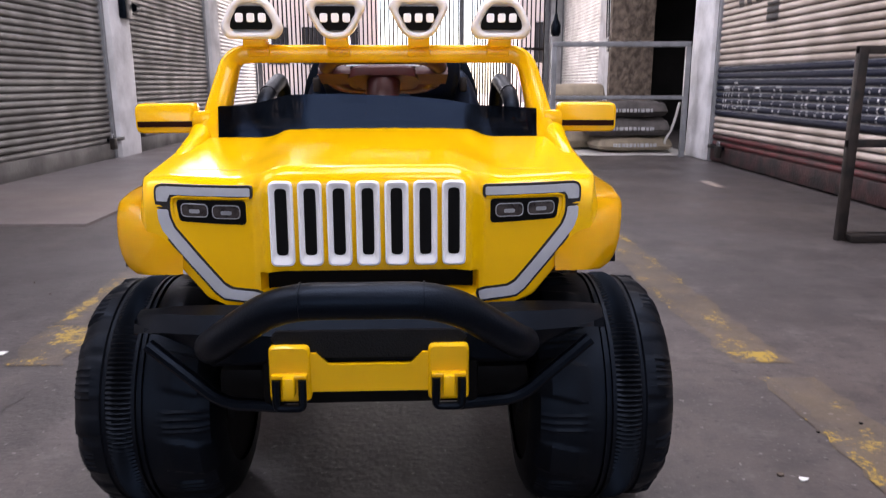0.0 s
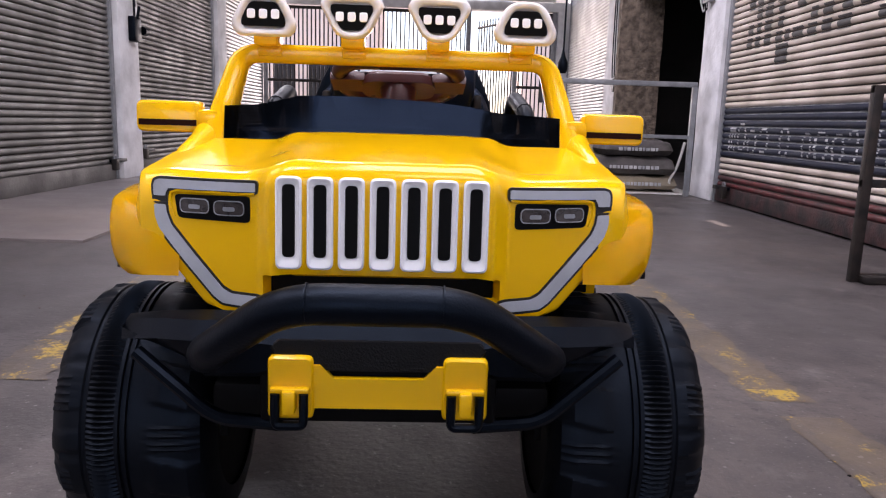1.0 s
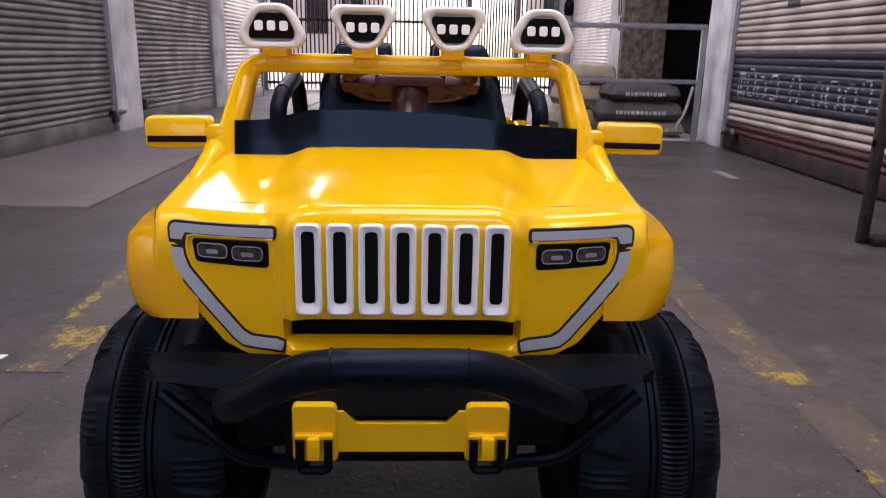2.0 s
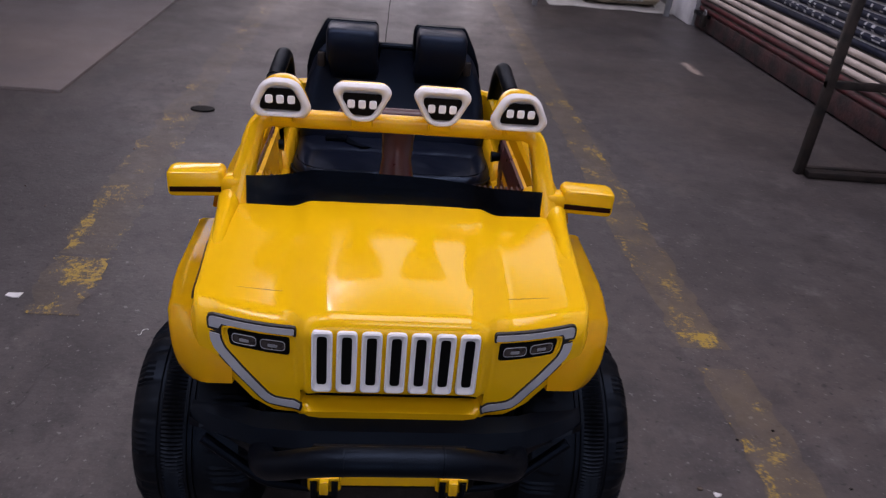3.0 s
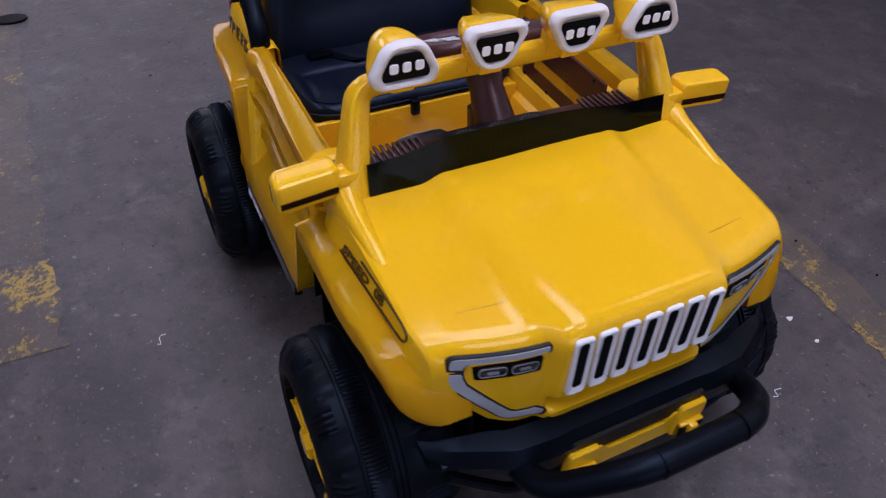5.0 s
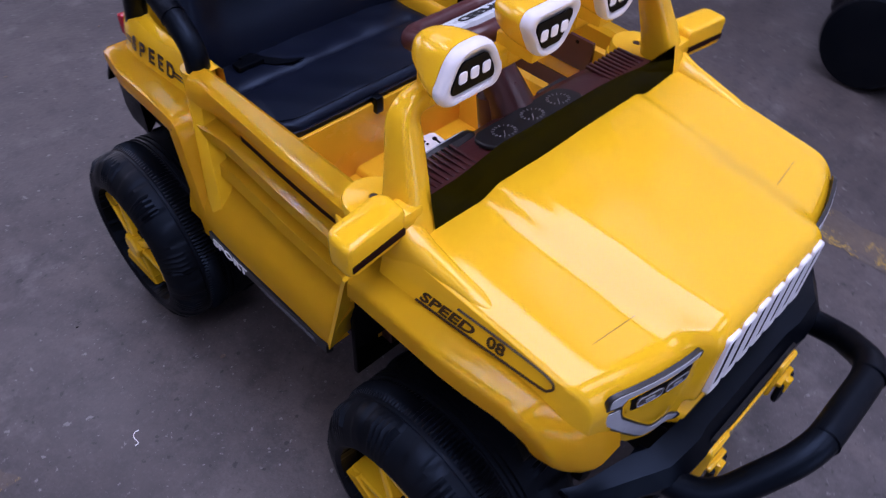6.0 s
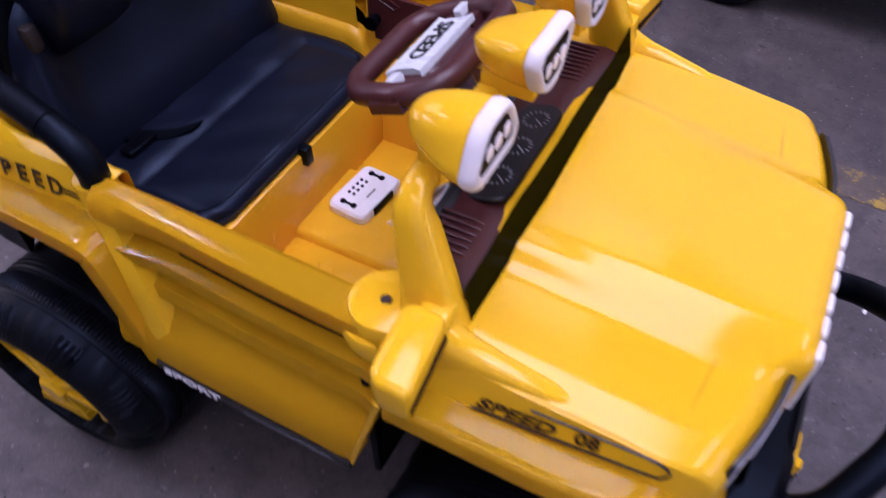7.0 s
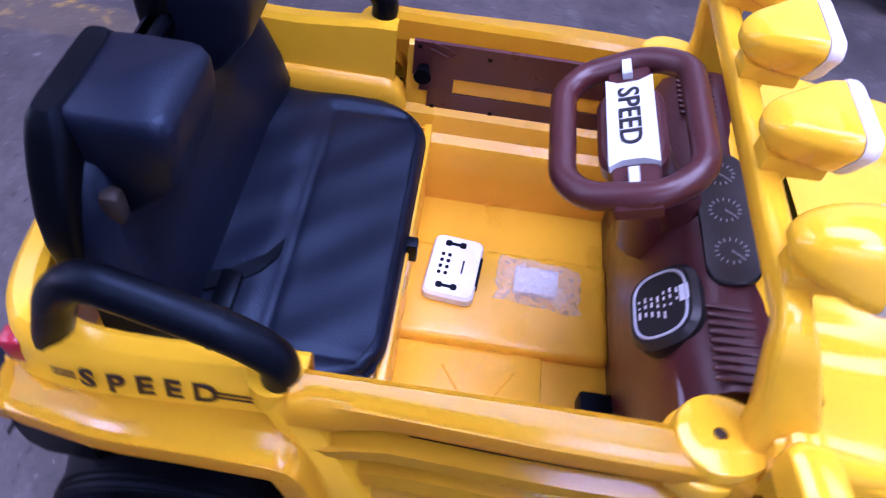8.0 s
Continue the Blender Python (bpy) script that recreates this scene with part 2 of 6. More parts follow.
def glass_mat(name, tint, mixing, rough=0.05):
    m = bpy.data.materials.new(name)
    m.use_nodes = True
    nt = m.node_tree
    nt.nodes.remove(nt.nodes["Principled BSDF"])
    out = nt.nodes["Material Output"]
    tr = nt.nodes.new("ShaderNodeBsdfTransparent")
    tr.inputs["Color"].default_value = (*tint, 1)
    gl = nt.nodes.new("ShaderNodeBsdfGlossy")
    gl.inputs["Roughness"].default_value = rough
    gl.inputs["Color"].default_value = (0.55, 0.72, 1.0, 1)
    lw = nt.nodes.new("ShaderNodeFresnel")
    lw.inputs["IOR"].default_value = mixing
    geo = nt.nodes.new("ShaderNodeNewGeometry")
    n = nt.nodes.new("ShaderNodeTexNoise")
    n.inputs["Scale"].default_value = 6
    nt.links.new(geo.outputs["Position"], n.inputs["Vector"])
    bp = nt.nodes.new("ShaderNodeBump")
    bp.inputs["Distance"].default_value = 0.006
    nt.links.new(n.outputs["Fac"], bp.inputs["Height"])
    nt.links.new(bp.outputs["Normal"], gl.inputs["Normal"])
    mx = nt.nodes.new("ShaderNodeMixShader")
    cap = nt.nodes.new("ShaderNodeMath")
    cap.operation, cap.inputs[1].default_value = "MINIMUM", 0.05
    nt.links.new(lw.outputs[0], cap.inputs[0])
    nt.links.new(cap.outputs[0], mx.inputs[0])
    nt.links.new(tr.outputs[0], mx.inputs[1])
    nt.links.new(gl.outputs[0], mx.inputs[2])
    nt.links.new(mx.outputs[0], out.inputs["Surface"])
    return m


SMOKED = glass_mat("smoked_screen_plastic", (0.006, 0.0055, 0.0055), 1.5, 0.10)
CLEAR = mat("clear_film", (0.80, 0.78, 0.78), 0.22, vary=0.1, scale=60, bump=0.003, bump_scale=70)
CLEAR.node_tree.nodes["Principled BSDF"].inputs["Alpha"].default_value = 0.32
# shade between the shutter slats, put into the colour
GROOVE_SHADE = mat("slat_groove_shade", (0.085, 0.075, 0.068), 0.85, vary=0.4, scale=6)
SEAM = mat("seam_shade", (0.42, 0.20, 0.004), 0.5, vary=0.1)
FAINT_PRINT = mat("faint_grey_print", (0.07, 0.07, 0.078), 0.5, vary=0.2)
DIAL_GREY = mat("grey_dial_print", (0.27, 0.275, 0.29), 0.4, vary=0.1)

for shade in (BLACK, TYRE, TUBE, LEATHER):
    shade.node_tree.nodes["Principled BSDF"].inputs["Specular Tint"].default_value = (0.50, 0.70, 1.0, 1)
milk = MILKY.node_tree.nodes["Principled BSDF"]
milk.inputs["Subsurface Weight"].default_value, milk.inputs["Subsurface Scale"].default_value = 0.5, 0.012
milk.inputs["Subsurface Radius"].default_value = (1.0, 0.9, 0.8)

# ---- mesh helpers ----


def finish(bm, material, angle=35.0):
    bmesh.ops.recalc_face_normals(bm, faces=bm.faces[:])
    me = bpy.data.meshes.new("mesh")
    bm.to_mesh(me)
    bm.free()
    me.materials.append(material)
    for p in me.polygons:
        p.use_smooth = True
    me.set_sharp_from_angle(angle=radians(angle))
    return me


def part(name, bm, material, parent, label="", angle=35.0):
    ob = new(name, finish(bm, material, angle))
    ob.parent = parent
    ob.matrix_parent_inverse = root_inverse(parent)
    return tagged(ob, label)


def root_inverse(parent):
    """Parts are modelled in the place's own coordinates."""
    return Matrix.Identity(4) if parent.parent else parent.matrix_basis.inverted()


def thing(name, at, label, category, group="", kind=""):
    ob = new(name)
    ob.empty_display_size = 0.1
    ob.location = at
    ob.matrix_basis = Matrix.Translation(at)
    return tagged(ob, label, category, group, kind)


def solid(name, bm, material, label="", category="", group="", kind="", angle=35.0):
    return tagged(new(name, finish(bm, material, angle)), label, category, group, kind)


def box(x0, x1, y0, y1, z0, z1, bevel=0.0, segs=2, bm=None):
    out = bm if bm is not None else bmesh.new()
    r = bmesh.ops.create_cube(out, size=1.0, matrix=Matrix.LocRotScale(((x0 + x1) / 2, (y0 + y1) / 2, (z0 + z1) / 2), None, (x1 - x0, y1 - y0, z1 - z0)))
    if bevel:
        edges = list({e for v in r["verts"] for e in v.link_edges})
        bmesh.ops.bevel(out, geom=edges, offset=bevel, segments=segs, profile=0.5, affect="EDGES")
    return out


def loft(rings, closed=True, caps=True, bm=None):
    """Joins rings of points, one after the other."""
    out = bm if bm is not None else bmesh.new()
    rows = [[out.verts.new(p) for p in ring] for ring in rings]
    n = len(rows[0])
    for a, b in zip(rows, rows[1:]):
        for i in range(n if closed else n - 1):
            j = (i + 1) % n
            out.faces.new((a[i], a[j], b[j], b[i]))
    if caps and closed:
        out.faces.new(rows[0][::-1])
        out.faces.new(rows[-1])
    return out


def smooth_path(points, steps=6):
    """A Catmull-Rom curve through the points."""
    P = [Vector(p) for p in points]
    out = []
    for i in range(len(P) - 1):
        p0, p1, p2, p3 = P[max(i - 1, 0)], P[i], P[i + 1], P[min(i + 2, len(P) - 1)]
        for k in range(steps):
            t = k / steps
            out.append(0.5 * (2 * p1 + (p2 - p0) * t + (2 * p0 - 5 * p1 + 4 * p2 - p3) * t * t + (3 * p1 - p0 - 3 * p2 + p3) * t ** 3))
    return out + [P[-1]]


def rounded_corners(points, radius, steps=5, closed=False):
    """A polyline with its corners rounded."""
    P = [Vector(p) for p in points]
    out = []
    n = len(P)
    for i in range(n):
        if not closed and i in (0, n - 1):
            out.append(P[i])
            continue
        a, b, c = P[i - 1], P[i], P[(i + 1) % n]
        da, dc = a - b, c - b
        r = min(radius, da.length * 0.45, dc.length * 0.45)
        s, e = b + da.normalized() * r, b + dc.normalized() * r
        for k in range(steps + 1):
            t = k / steps
            out.append(s * (1 - t) ** 2 + b * 2 * t * (1 - t) + e * t * t)
    return out


def tube(points, radius, segs=12, closed=False, caps=True, bm=None, flat=1.0):
    """A tube along the points; radius: a number or one for each point."""
    P = [Vector(p) for p in points]
    n = len(P)
    rings = []
    up = None
    for i in range(n):
        a = P[(i - 1) % n] if closed else P[max(i - 1, 0)]
        b = P[(i + 1) % n] if closed else P[min(i + 1, n - 1)]
        d = (b - a).normalized()
        if up is None:
            up = d.orthogonal().normalized()
        up = (up - d * up.dot(d)).normalized()
        side = d.cross(up)
        r = radius[i] if isinstance(radius, (list, tuple)) else radius
        rings.append([P[i] + up * (math.cos(2 * math.pi * k / segs) * r) + side * (math.sin(2 * math.pi * k / segs) * r * flat) for k in range(segs)])
    if closed:
        rings.append(rings[0])
        out = bm if bm is not None else bmesh.new()
        loft(rings, caps=False, bm=out)
        bmesh.ops.remove_doubles(out, verts=out.verts[:], dist=1e-6)
        return out
    return loft(rings, caps=caps, bm=bm)


def prism(poly, place, depth, bevel=0.0, bm=None, segs=2):
    """A flat outline in u, v raised by depth along w; place(u, v, w) gives the point."""
    out = bm if bm is not None else bmesh.new()
    lower = [out.verts.new(place(u, v, 0.0)) for u, v in poly]
    if bevel:
        cu, cv = sum(p[0] for p in poly) / len(poly), sum(p[1] for p in poly) / len(poly)
        mid = [out.verts.new(place(u, v, depth - bevel)) for u, v in poly]
        top = []
        for u, v in poly:
            du, dv = u - cu, v - cv
            length = math.hypot(du, dv) or 1.0
            top.append(out.verts.new(place(u - du / length * bevel, v - dv / length * bevel, depth)))
        rows = [lower, mid, top]
    else:
        rows = [lower, [out.verts.new(place(u, v, depth)) for u, v in poly]]
    n = len(poly)
    for a, b in zip(rows, rows[1:]):
        for i in range(n):
            j = (i + 1) % n
            out.faces.new((a[i], a[j], b[j], b[i]))
    out.faces.new(lower[::-1])
    out.faces.new(rows[-1])
    return out


def round_poly(points, radius, steps=4):
    return [(p.x, p.y) for p in rounded_corners([(u, v, 0) for u, v in points], radius, steps, closed=True)]


def round_rect(w, h, r, steps=4):
    return round_poly([(-w / 2, -h / 2), (w / 2, -h / 2), (w / 2, h / 2), (-w / 2, h / 2)], r, steps)


def basis(origin, xa, ya):
    """place(u, v, w) on a plane with axes xa, ya and its normal."""
    o, xa, ya = Vector(origin), Vector(xa).normalized(), Vector(ya).normalized()
    n = xa.cross(ya).normalized()
    return lambda u, v, w=0.0: o + xa * u + ya * v + n * w


def lettering(text, size, place, depth=0.0012, align="LEFT", shear=0.0, stretch=1.0, offset=0.0):
    """A bmesh of the text, in the built-in font, laid by place(u, v, w)."""
    cu = bpy.data.curves.new("letters", "FONT")
    cu.body, cu.size, cu.extrude, cu.align_x, cu.shear = text, size, depth / 2, align, shear
    cu.offset = offset
    cu.resolution_u = 3
    ob = bpy.data.objects.new("letters", cu)
    scene.collection.objects.link(ob)
    bpy.context.view_layer.update()
    me = bpy.data.meshes.new_from_object(ob.evaluated_get(bpy.context.evaluated_depsgraph_get()))
    bm = bmesh.new()
    bm.from_mesh(me)
    for v in bm.verts:
        v.co = place(v.co.x * stretch, v.co.y, v.co.z + depth / 2 + 0.0004)
    bpy.data.objects.remove(ob)
    bpy.data.curves.remove(cu)
    bpy.data.meshes.remove(me)
    return bm


def lerp_table(table, x):
    if x <= table[0][0]:
        return table[0][1]
    for (a, va), (b, vb) in zip(table, table[1:]):
        if x <= b:
            t = (x - a) / (b - a)
            return va + (vb - va) * t
    return table[-1][1]


def ease(lo, hi, x):
    t = min(1.0, max(0.0, (x - lo) / (hi - lo)))
    return t * t * (3 - 2 * t)


# ---- the toy car: x across, y from the nose to the tail ----
car = thing("toy_car", (0, 0.5, 0), "glossy yellow plastic ride-on toy jeep standing on the concrete floor", "toy car")


def hood_top(a, y):
    s = min(1.0, max(0.0, y / 0.30))
    side = 0.490 + 0.035 * s
    mid = 0.512 + 0.026 * s
    w = 1.0 - ease(0.090, 0.160, a)
    peak = 0.005 * math.exp(-((a - 0.128) / 0.016) ** 2) * ease(0.13, 0.30, y)
    return side * (1 - w) + mid * w + peak - 0.004 * ease(0.225, 0.262, a)


def widen(y):
    """How the body spreads behind the nose."""
    return 1.0 + 0.065 * ease(0.015, 0.10, y) + 0.030 * ease(0.08, 0.33, y)


def nose(a):
    """How far back the front face lies."""
    w = ease(0.116, 0.136, a)
    return w * (0.015 + 0.032 * max(0.0, (a - 0.125) / 0.135) ** 1.7)


def nose_bottom(a):
    return lerp_table([(0.0, 0.340), (0.165, 0.340), (0.195, 0.352), (0.255, 0.425), (0.262, 0.420), (0.272, 0.392)], a)


def body_shell():
    """Hood and front face in one moulded skin."""
    side = [0.255 * k / 66 for k in range(67)] + [0.2575, 0.2595, 0.2608, 0.2620, 0.2630, 0.2642, 0.2660, 0.2685, 0.2715]
    rings = []
    for a, sx in [(a, -1) for a in side[:0:-1]] + [(a, 1) for a in side]:
        ring = []
        over = max(0.0, a - 0.262)
        zb, yf = nose_bottom(a), nose(min(a, 0.262)) + over * 2.0
        drop = over * 5.0 + 0.0030 * ease(0.2575, 0.262, a)
        r = 0.024 + 0.016 * ease(0.12, 0.15, a)
        y1 = yf + r
        zt1 = hood_top(min(a, 0.262), y1) - drop
        ring.append((a, yf + 0.05, zb + 0.002))
        ring.append((a, yf + 0.012, zb))
        zs = zt1 - r
        for k in range(30):
            z = zb + 0.004 + (zs - zb - 0.004) * k / 29
            y = yf + 0.010 * ease(0.41, 0.335, z) * (0.2 + ease(0.15, 0.24, a))
            gap = ease(0.128, 0.120, a) * ease(0.362, 0.366, z) * ease(0.392, 0.388, z)
            ring.append((a, y + 0.030 * gap, z))
        for k in range(1, 8):
            t = k / 8 * math.pi / 2
            ring.append((a, yf + r - r * math.cos(t), zs + r * math.sin(t)))
        for k in range(33):
            y = y1 + (0.335 - y1) * k / 32
            z = hood_top(min(a, 0.262), y) - drop
            z += 0.002 * math.sin(math.pi * k / 32) * ease(0.12, 0.0, a)
            ring.append((a, y, z))
        out = []
        for a_, y, z in ring:
            out.append((sx * a_ * widen(y), y, z))
        rings.append(out)
    bm = loft(rings, closed=False, caps=False)
    bmesh.ops.recalc_face_normals(bm, faces=bm.faces[:])
    return bm


hood = part("hood", body_shell(), YELLOW, car, "", 50)

# seam between hood and front corner, and black fill for the shade inside the nose
for sx in (-1, 1):
    pts = [(sx * a * 1.01, 0.085 + (a - 0.15) * 0.12, hood_top(a, 0.085) + 0.0005) for a in [0.138 + 0.0115 * k for k in range(11)]]
    part("seam", tube(pts, 0.0006, 5), SEAM, hood)
part("intake", box(-0.122, 0.122, 0.026, 0.034, 0.360, 0.394, 0.002), DARK, car, "black sheet for the shade in the slot under the grille")
part("nose_shade_fill", box(-0.19, 0.19, 0.04, 0.34, 0.34, 0.475, 0.01), DARK, car)


def on_front(x, z, off):
    a = abs(x)
    y = nose(min(a, 0.262)) + 0.010 * ease(0.41, 0.335, z) * (0.2 + ease(0.15, 0.24, a)) + max(0.0, a - 0.262) * 1.1
    return Vector((x, y - off, z))


# grille: seven white frames with black slots
for i in range(7):
    cx, cz, w, h = -0.0975 + 0.0325 * i, 0.4495, 0.0272, 0.097
    lean = lambda u, v, o, cx=cx, cz=cz: Vector((cx + u, -o - 0.0008 + 0.035 * v, cz + v))
    outer = round_rect(w, h, 0.007)
    inner = round_rect(0.0130, 0.076, 0.005)
    bm = bmesh.new()
    rows = []
    for poly, o, dv in ((outer, -0.006, 0), (outer, 0.0035, 0), (round_rect(w - 0.004, h - 0.004, 0.006), 0.0050, 0),
                        (inner, 0.0022, 0.0022), (inner, -0.006, 0.0022)):
        rows.append([bm.verts.new(lean(u, v + dv, o)) for u, v in poly])
    for a, b in zip(rows, rows[1:]):
        for k in range(len(a)):
            j = (k + 1) % len(a)
            bm.faces.new((a[k], a[j], b[j], b[k]))
    frame_ob = part("grille_frame", bm, WHITE, car, "white grille frame with a dark slot")
    part("slot", prism(inner, lambda u, v, o, lean=lean: lean(u, v + 0.0022, o + 0.0014), 0.002), DARK, frame_ob)


def strip_on_front(poly, off, thick):
    """A flat outline in x, z laid on the front face, cut into cells that follow it."""
    bm = bmesh.new()
    vs = [bm.verts.new((x, 0, z)) for x, z in poly]
    bm.faces.new(vs)
    bmesh.ops.triangulate(bm, faces=bm.faces[:])
    for _ in range(3):
        bmesh.ops.subdivide_edges(bm, edges=[e for e in bm.edges if e.calc_length() > 0.012], cuts=1, use_grid_fill=True)
        bmesh.ops.triangulate(bm, faces=bm.faces[:])
    ext = bmesh.ops.extrude_face_region(bm, geom=bm.faces[:])
    top = {v for v in ext["geom"] if isinstance(v, bmesh.types.BMVert)}
    for v in bm.verts:
        v.co = on_front(v.co.x, v.co.z, off + (thick if v in top else 0.0))
    return bm


def mirrored(poly, sx):
    return [(sx * x, z) for x, z in poly] if sx > 0 else [(sx * x, z) for x, z in poly][::-1]


for sx in (-1, 1):
    pocket = [(sx * x, z) for x, z in round_poly([(0.141, 0.4455), (0.222, 0.4475), (0.2255, 0.4725), (0.141, 0.4735)], 0.005, 3)]
    head = part("headlight", strip_on_front(pocket if sx > 0 else pocket[::-1], -0.004, 0.0052), DARK, car, "angular headlight with grey light strip and smoked lamps")
    upper = round_poly([(0.135, 0.4880), (0.2435, 0.4880), (0.2485, 0.4862), (0.2505, 0.4815), (0.2505, 0.4700), (0.2360, 0.4700), (0.2360, 0.4760), (0.2338, 0.4785), (0.135, 0.4785)], 0.0015, 2)
    lower = round_poly([(0.2505, 0.4605), (0.2500, 0.4480), (0.2455, 0.4350), (0.1840, 0.3630), (0.1740, 0.3560), (0.130, 0.3525), (0.127, 0.3645), (0.1640, 0.3675), (0.1730, 0.3725), (0.2310, 0.4400), (0.2355, 0.4520), (0.2360, 0.4605)], 0.0020, 2)

    def grown(poly, d):
        cx, cz = sum(p[0] for p in poly) / len(poly), sum(p[1] for p in poly) / len(poly)
        out = []
        n = len(poly)
        area = sum(poly[i][0] * poly[(i + 1) % n][1] - poly[(i + 1) % n][0] * poly[i][1] for i in range(n))
        sg = 1 if area > 0 else -1
        for i in range(n):
            (x0, z0), (x1, z1), (x2, z2) = poly[i - 1], poly[i], poly[(i + 1) % n]
            d1, d2 = Vector((x1 - x0, z1 - z0)).normalized(), Vector((x2 - x1, z2 - z1)).normalized()
            nn = Vector(((d1.y + d2.y) * sg, -(d1.x + d2.x) * sg))
            nn = nn.normalized() if nn.length > 1e-6 else Vector((0, 0))
            out.append((x1 + nn.x * d, z1 + nn.y * d))
        return out

    part("lamp_lip", tube([on_front(sx * x, z, 0.0006) for x, z in ((0.136, 0.4762), (0.180, 0.4765), (0.222, 0.4765), (0.2290, 0.4745), (0.2305, 0.4690), (0.2295, 0.4580), (0.2255, 0.4480))], 0.0016, 6), YELLOW, head)
    for poly in (upper, lower):
        part("strip_surround", strip_on_front(mirrored(grown(poly, 0.0030), sx), -0.004, 0.0050), INK_BLACK, head)
        part("light_strip", strip_on_front(mirrored(poly, sx), -0.002, 0.0040), GREY_STRIP, head, "grey prismatic strip")
    gap = [(0.2335, 0.4610), (0.2530, 0.4610), (0.2530, 0.4695), (0.2335, 0.4695)]
    part("strip_gap", strip_on_front(mirrored(gap, sx), -0.004, 0.0046), INK_BLACK, head)
    for cx, cz in ((0.1635, 0.4605), (0.2020, 0.4615)):
        lens = [(sx * (cx + u), cz + v) for u, v in round_rect(0.0325, 0.0150, 0.0060, 5)]
        part("lamp_lens", strip_on_front(lens if sx > 0 else lens[::-1], 0.0008, 0.0024), LENS, head)
        part("lens_rim", tube([on_front(sx * (cx + u), cz + v, 0.0032) for u, v in round_rect(0.0325, 0.0150, 0.0060, 5)], 0.0007, 5, closed=True), STEEL_GREY, head)
        cell = [(sx * (cx + u), cz - 0.001 + v) for u, v in round_rect(0.013, 0.0045, 0.002, 3)]
        part("reflector", strip_on_front(cell if sx > 0 else cell[::-1], 0.0030, 0.0010), STEEL_GREY, head)


# front fenders: a shelf over the wheel that turns down in front of it
def front_fender(sx):
    path = [(0.352, 0.4710), (0.30, 0.4710), (0.22, 0.4700), (0.150, 0.4685), (0.108, 0.4655), (0.086, 0.4580), (0.066, 0.440), (0.052, 0.413), (0.044, 0.384)]
    path = [(p.y, p.z) for p in smooth_path([(0, y, z) for y, z in path], 4)]
    rings = []
    for k, (y, z) in enumerate(path):
        a, b = path[max(k - 1, 0)], path[min(k + 1, len(path) - 1)]
        d = Vector((b[0] - a[0], b[1] - a[1])).normalized()
        ny, nz = -d.y, d.x
        if nz > 0:
            ny, nz = -ny, -nz
        ny = abs(ny)
        xo = lerp_table([(0.384, 0.284), (0.390, 0.297), (0.40, 0.304), (0.42, 0.310), (0.44, 0.314), (0.460, 0.319), (0.466, 0.322)], z) if y < 0.12 else lerp_table([(0.12, 0.322), (0.16, 0.328), (0.2, 0.331), (0.37, 0.332)], y)
        soft = 0.45 * ease(0.12, 0.08, y)
        ring = [(0.222, 0.0), (0.252, 0.0), (min(0.286, xo - 0.030), 0.000), (xo - 0.020, 0.001 + 0.003 * soft), (xo - 0.007, 0.002 + 0.007 * soft), (xo - 0.002, 0.005 + 0.010 * soft), (xo, 0.010 + 0.012 * soft), (xo + 0.001, 0.030 + 0.006 * soft)]
        rings.append([(sx * x, y + ny * o - 0.017 * ease(0.462, 0.435, z) * ease(0.306, 0.262, x), z + nz * o) for x, o in ring])
    lip = [(x * 0.992, y + 0.014, z - 0.003) for x, y, z in rings[-1]]
    rings.append(lip)
    bm = loft(rings, closed=False, caps=False)
    bmesh.ops.solidify(bm, geom=bm.faces[:], thickness=0.004)
    return bm


for sx in (-1, 1):
    part("front_fender", front_fender(sx), YELLOW, car, "", 50)
    # black sheet that paints the shade under the front fender
    part("arch_shade", loft([[(sx * 0.20, y, z), (sx * 0.312, y, z), (sx * 0.312, y, z - 0.006), (sx * 0.20, y, z - 0.006)] for y, z in ((0.372, 0.30), (0.366, 0.425), (0.14, 0.435), (0.105, 0.415), (0.088, 0.385))]), DARK, car)


# doors and sills
DOOR_SECTION = [(0.254, 0.500), (0.258, 0.527), (0.266, 0.533), (0.300, 0.531), (0.309, 0.526), (0.3115, 0.514), (0.3085, 0.499), (0.300, 0.492),
                (0.296, 0.470), (0.314, 0.464), (0.316, 0.448), (0.297, 0.441), (0.296, 0.420), (0.314, 0.413), (0.317, 0.397), (0.299, 0.389), (0.302, 0.372),
                (0.322, 0.352), (0.330, 0.337), (0.335, 0.312), (0.336, 0.298), (0.330, 0.292), (0.30, 0.292)]


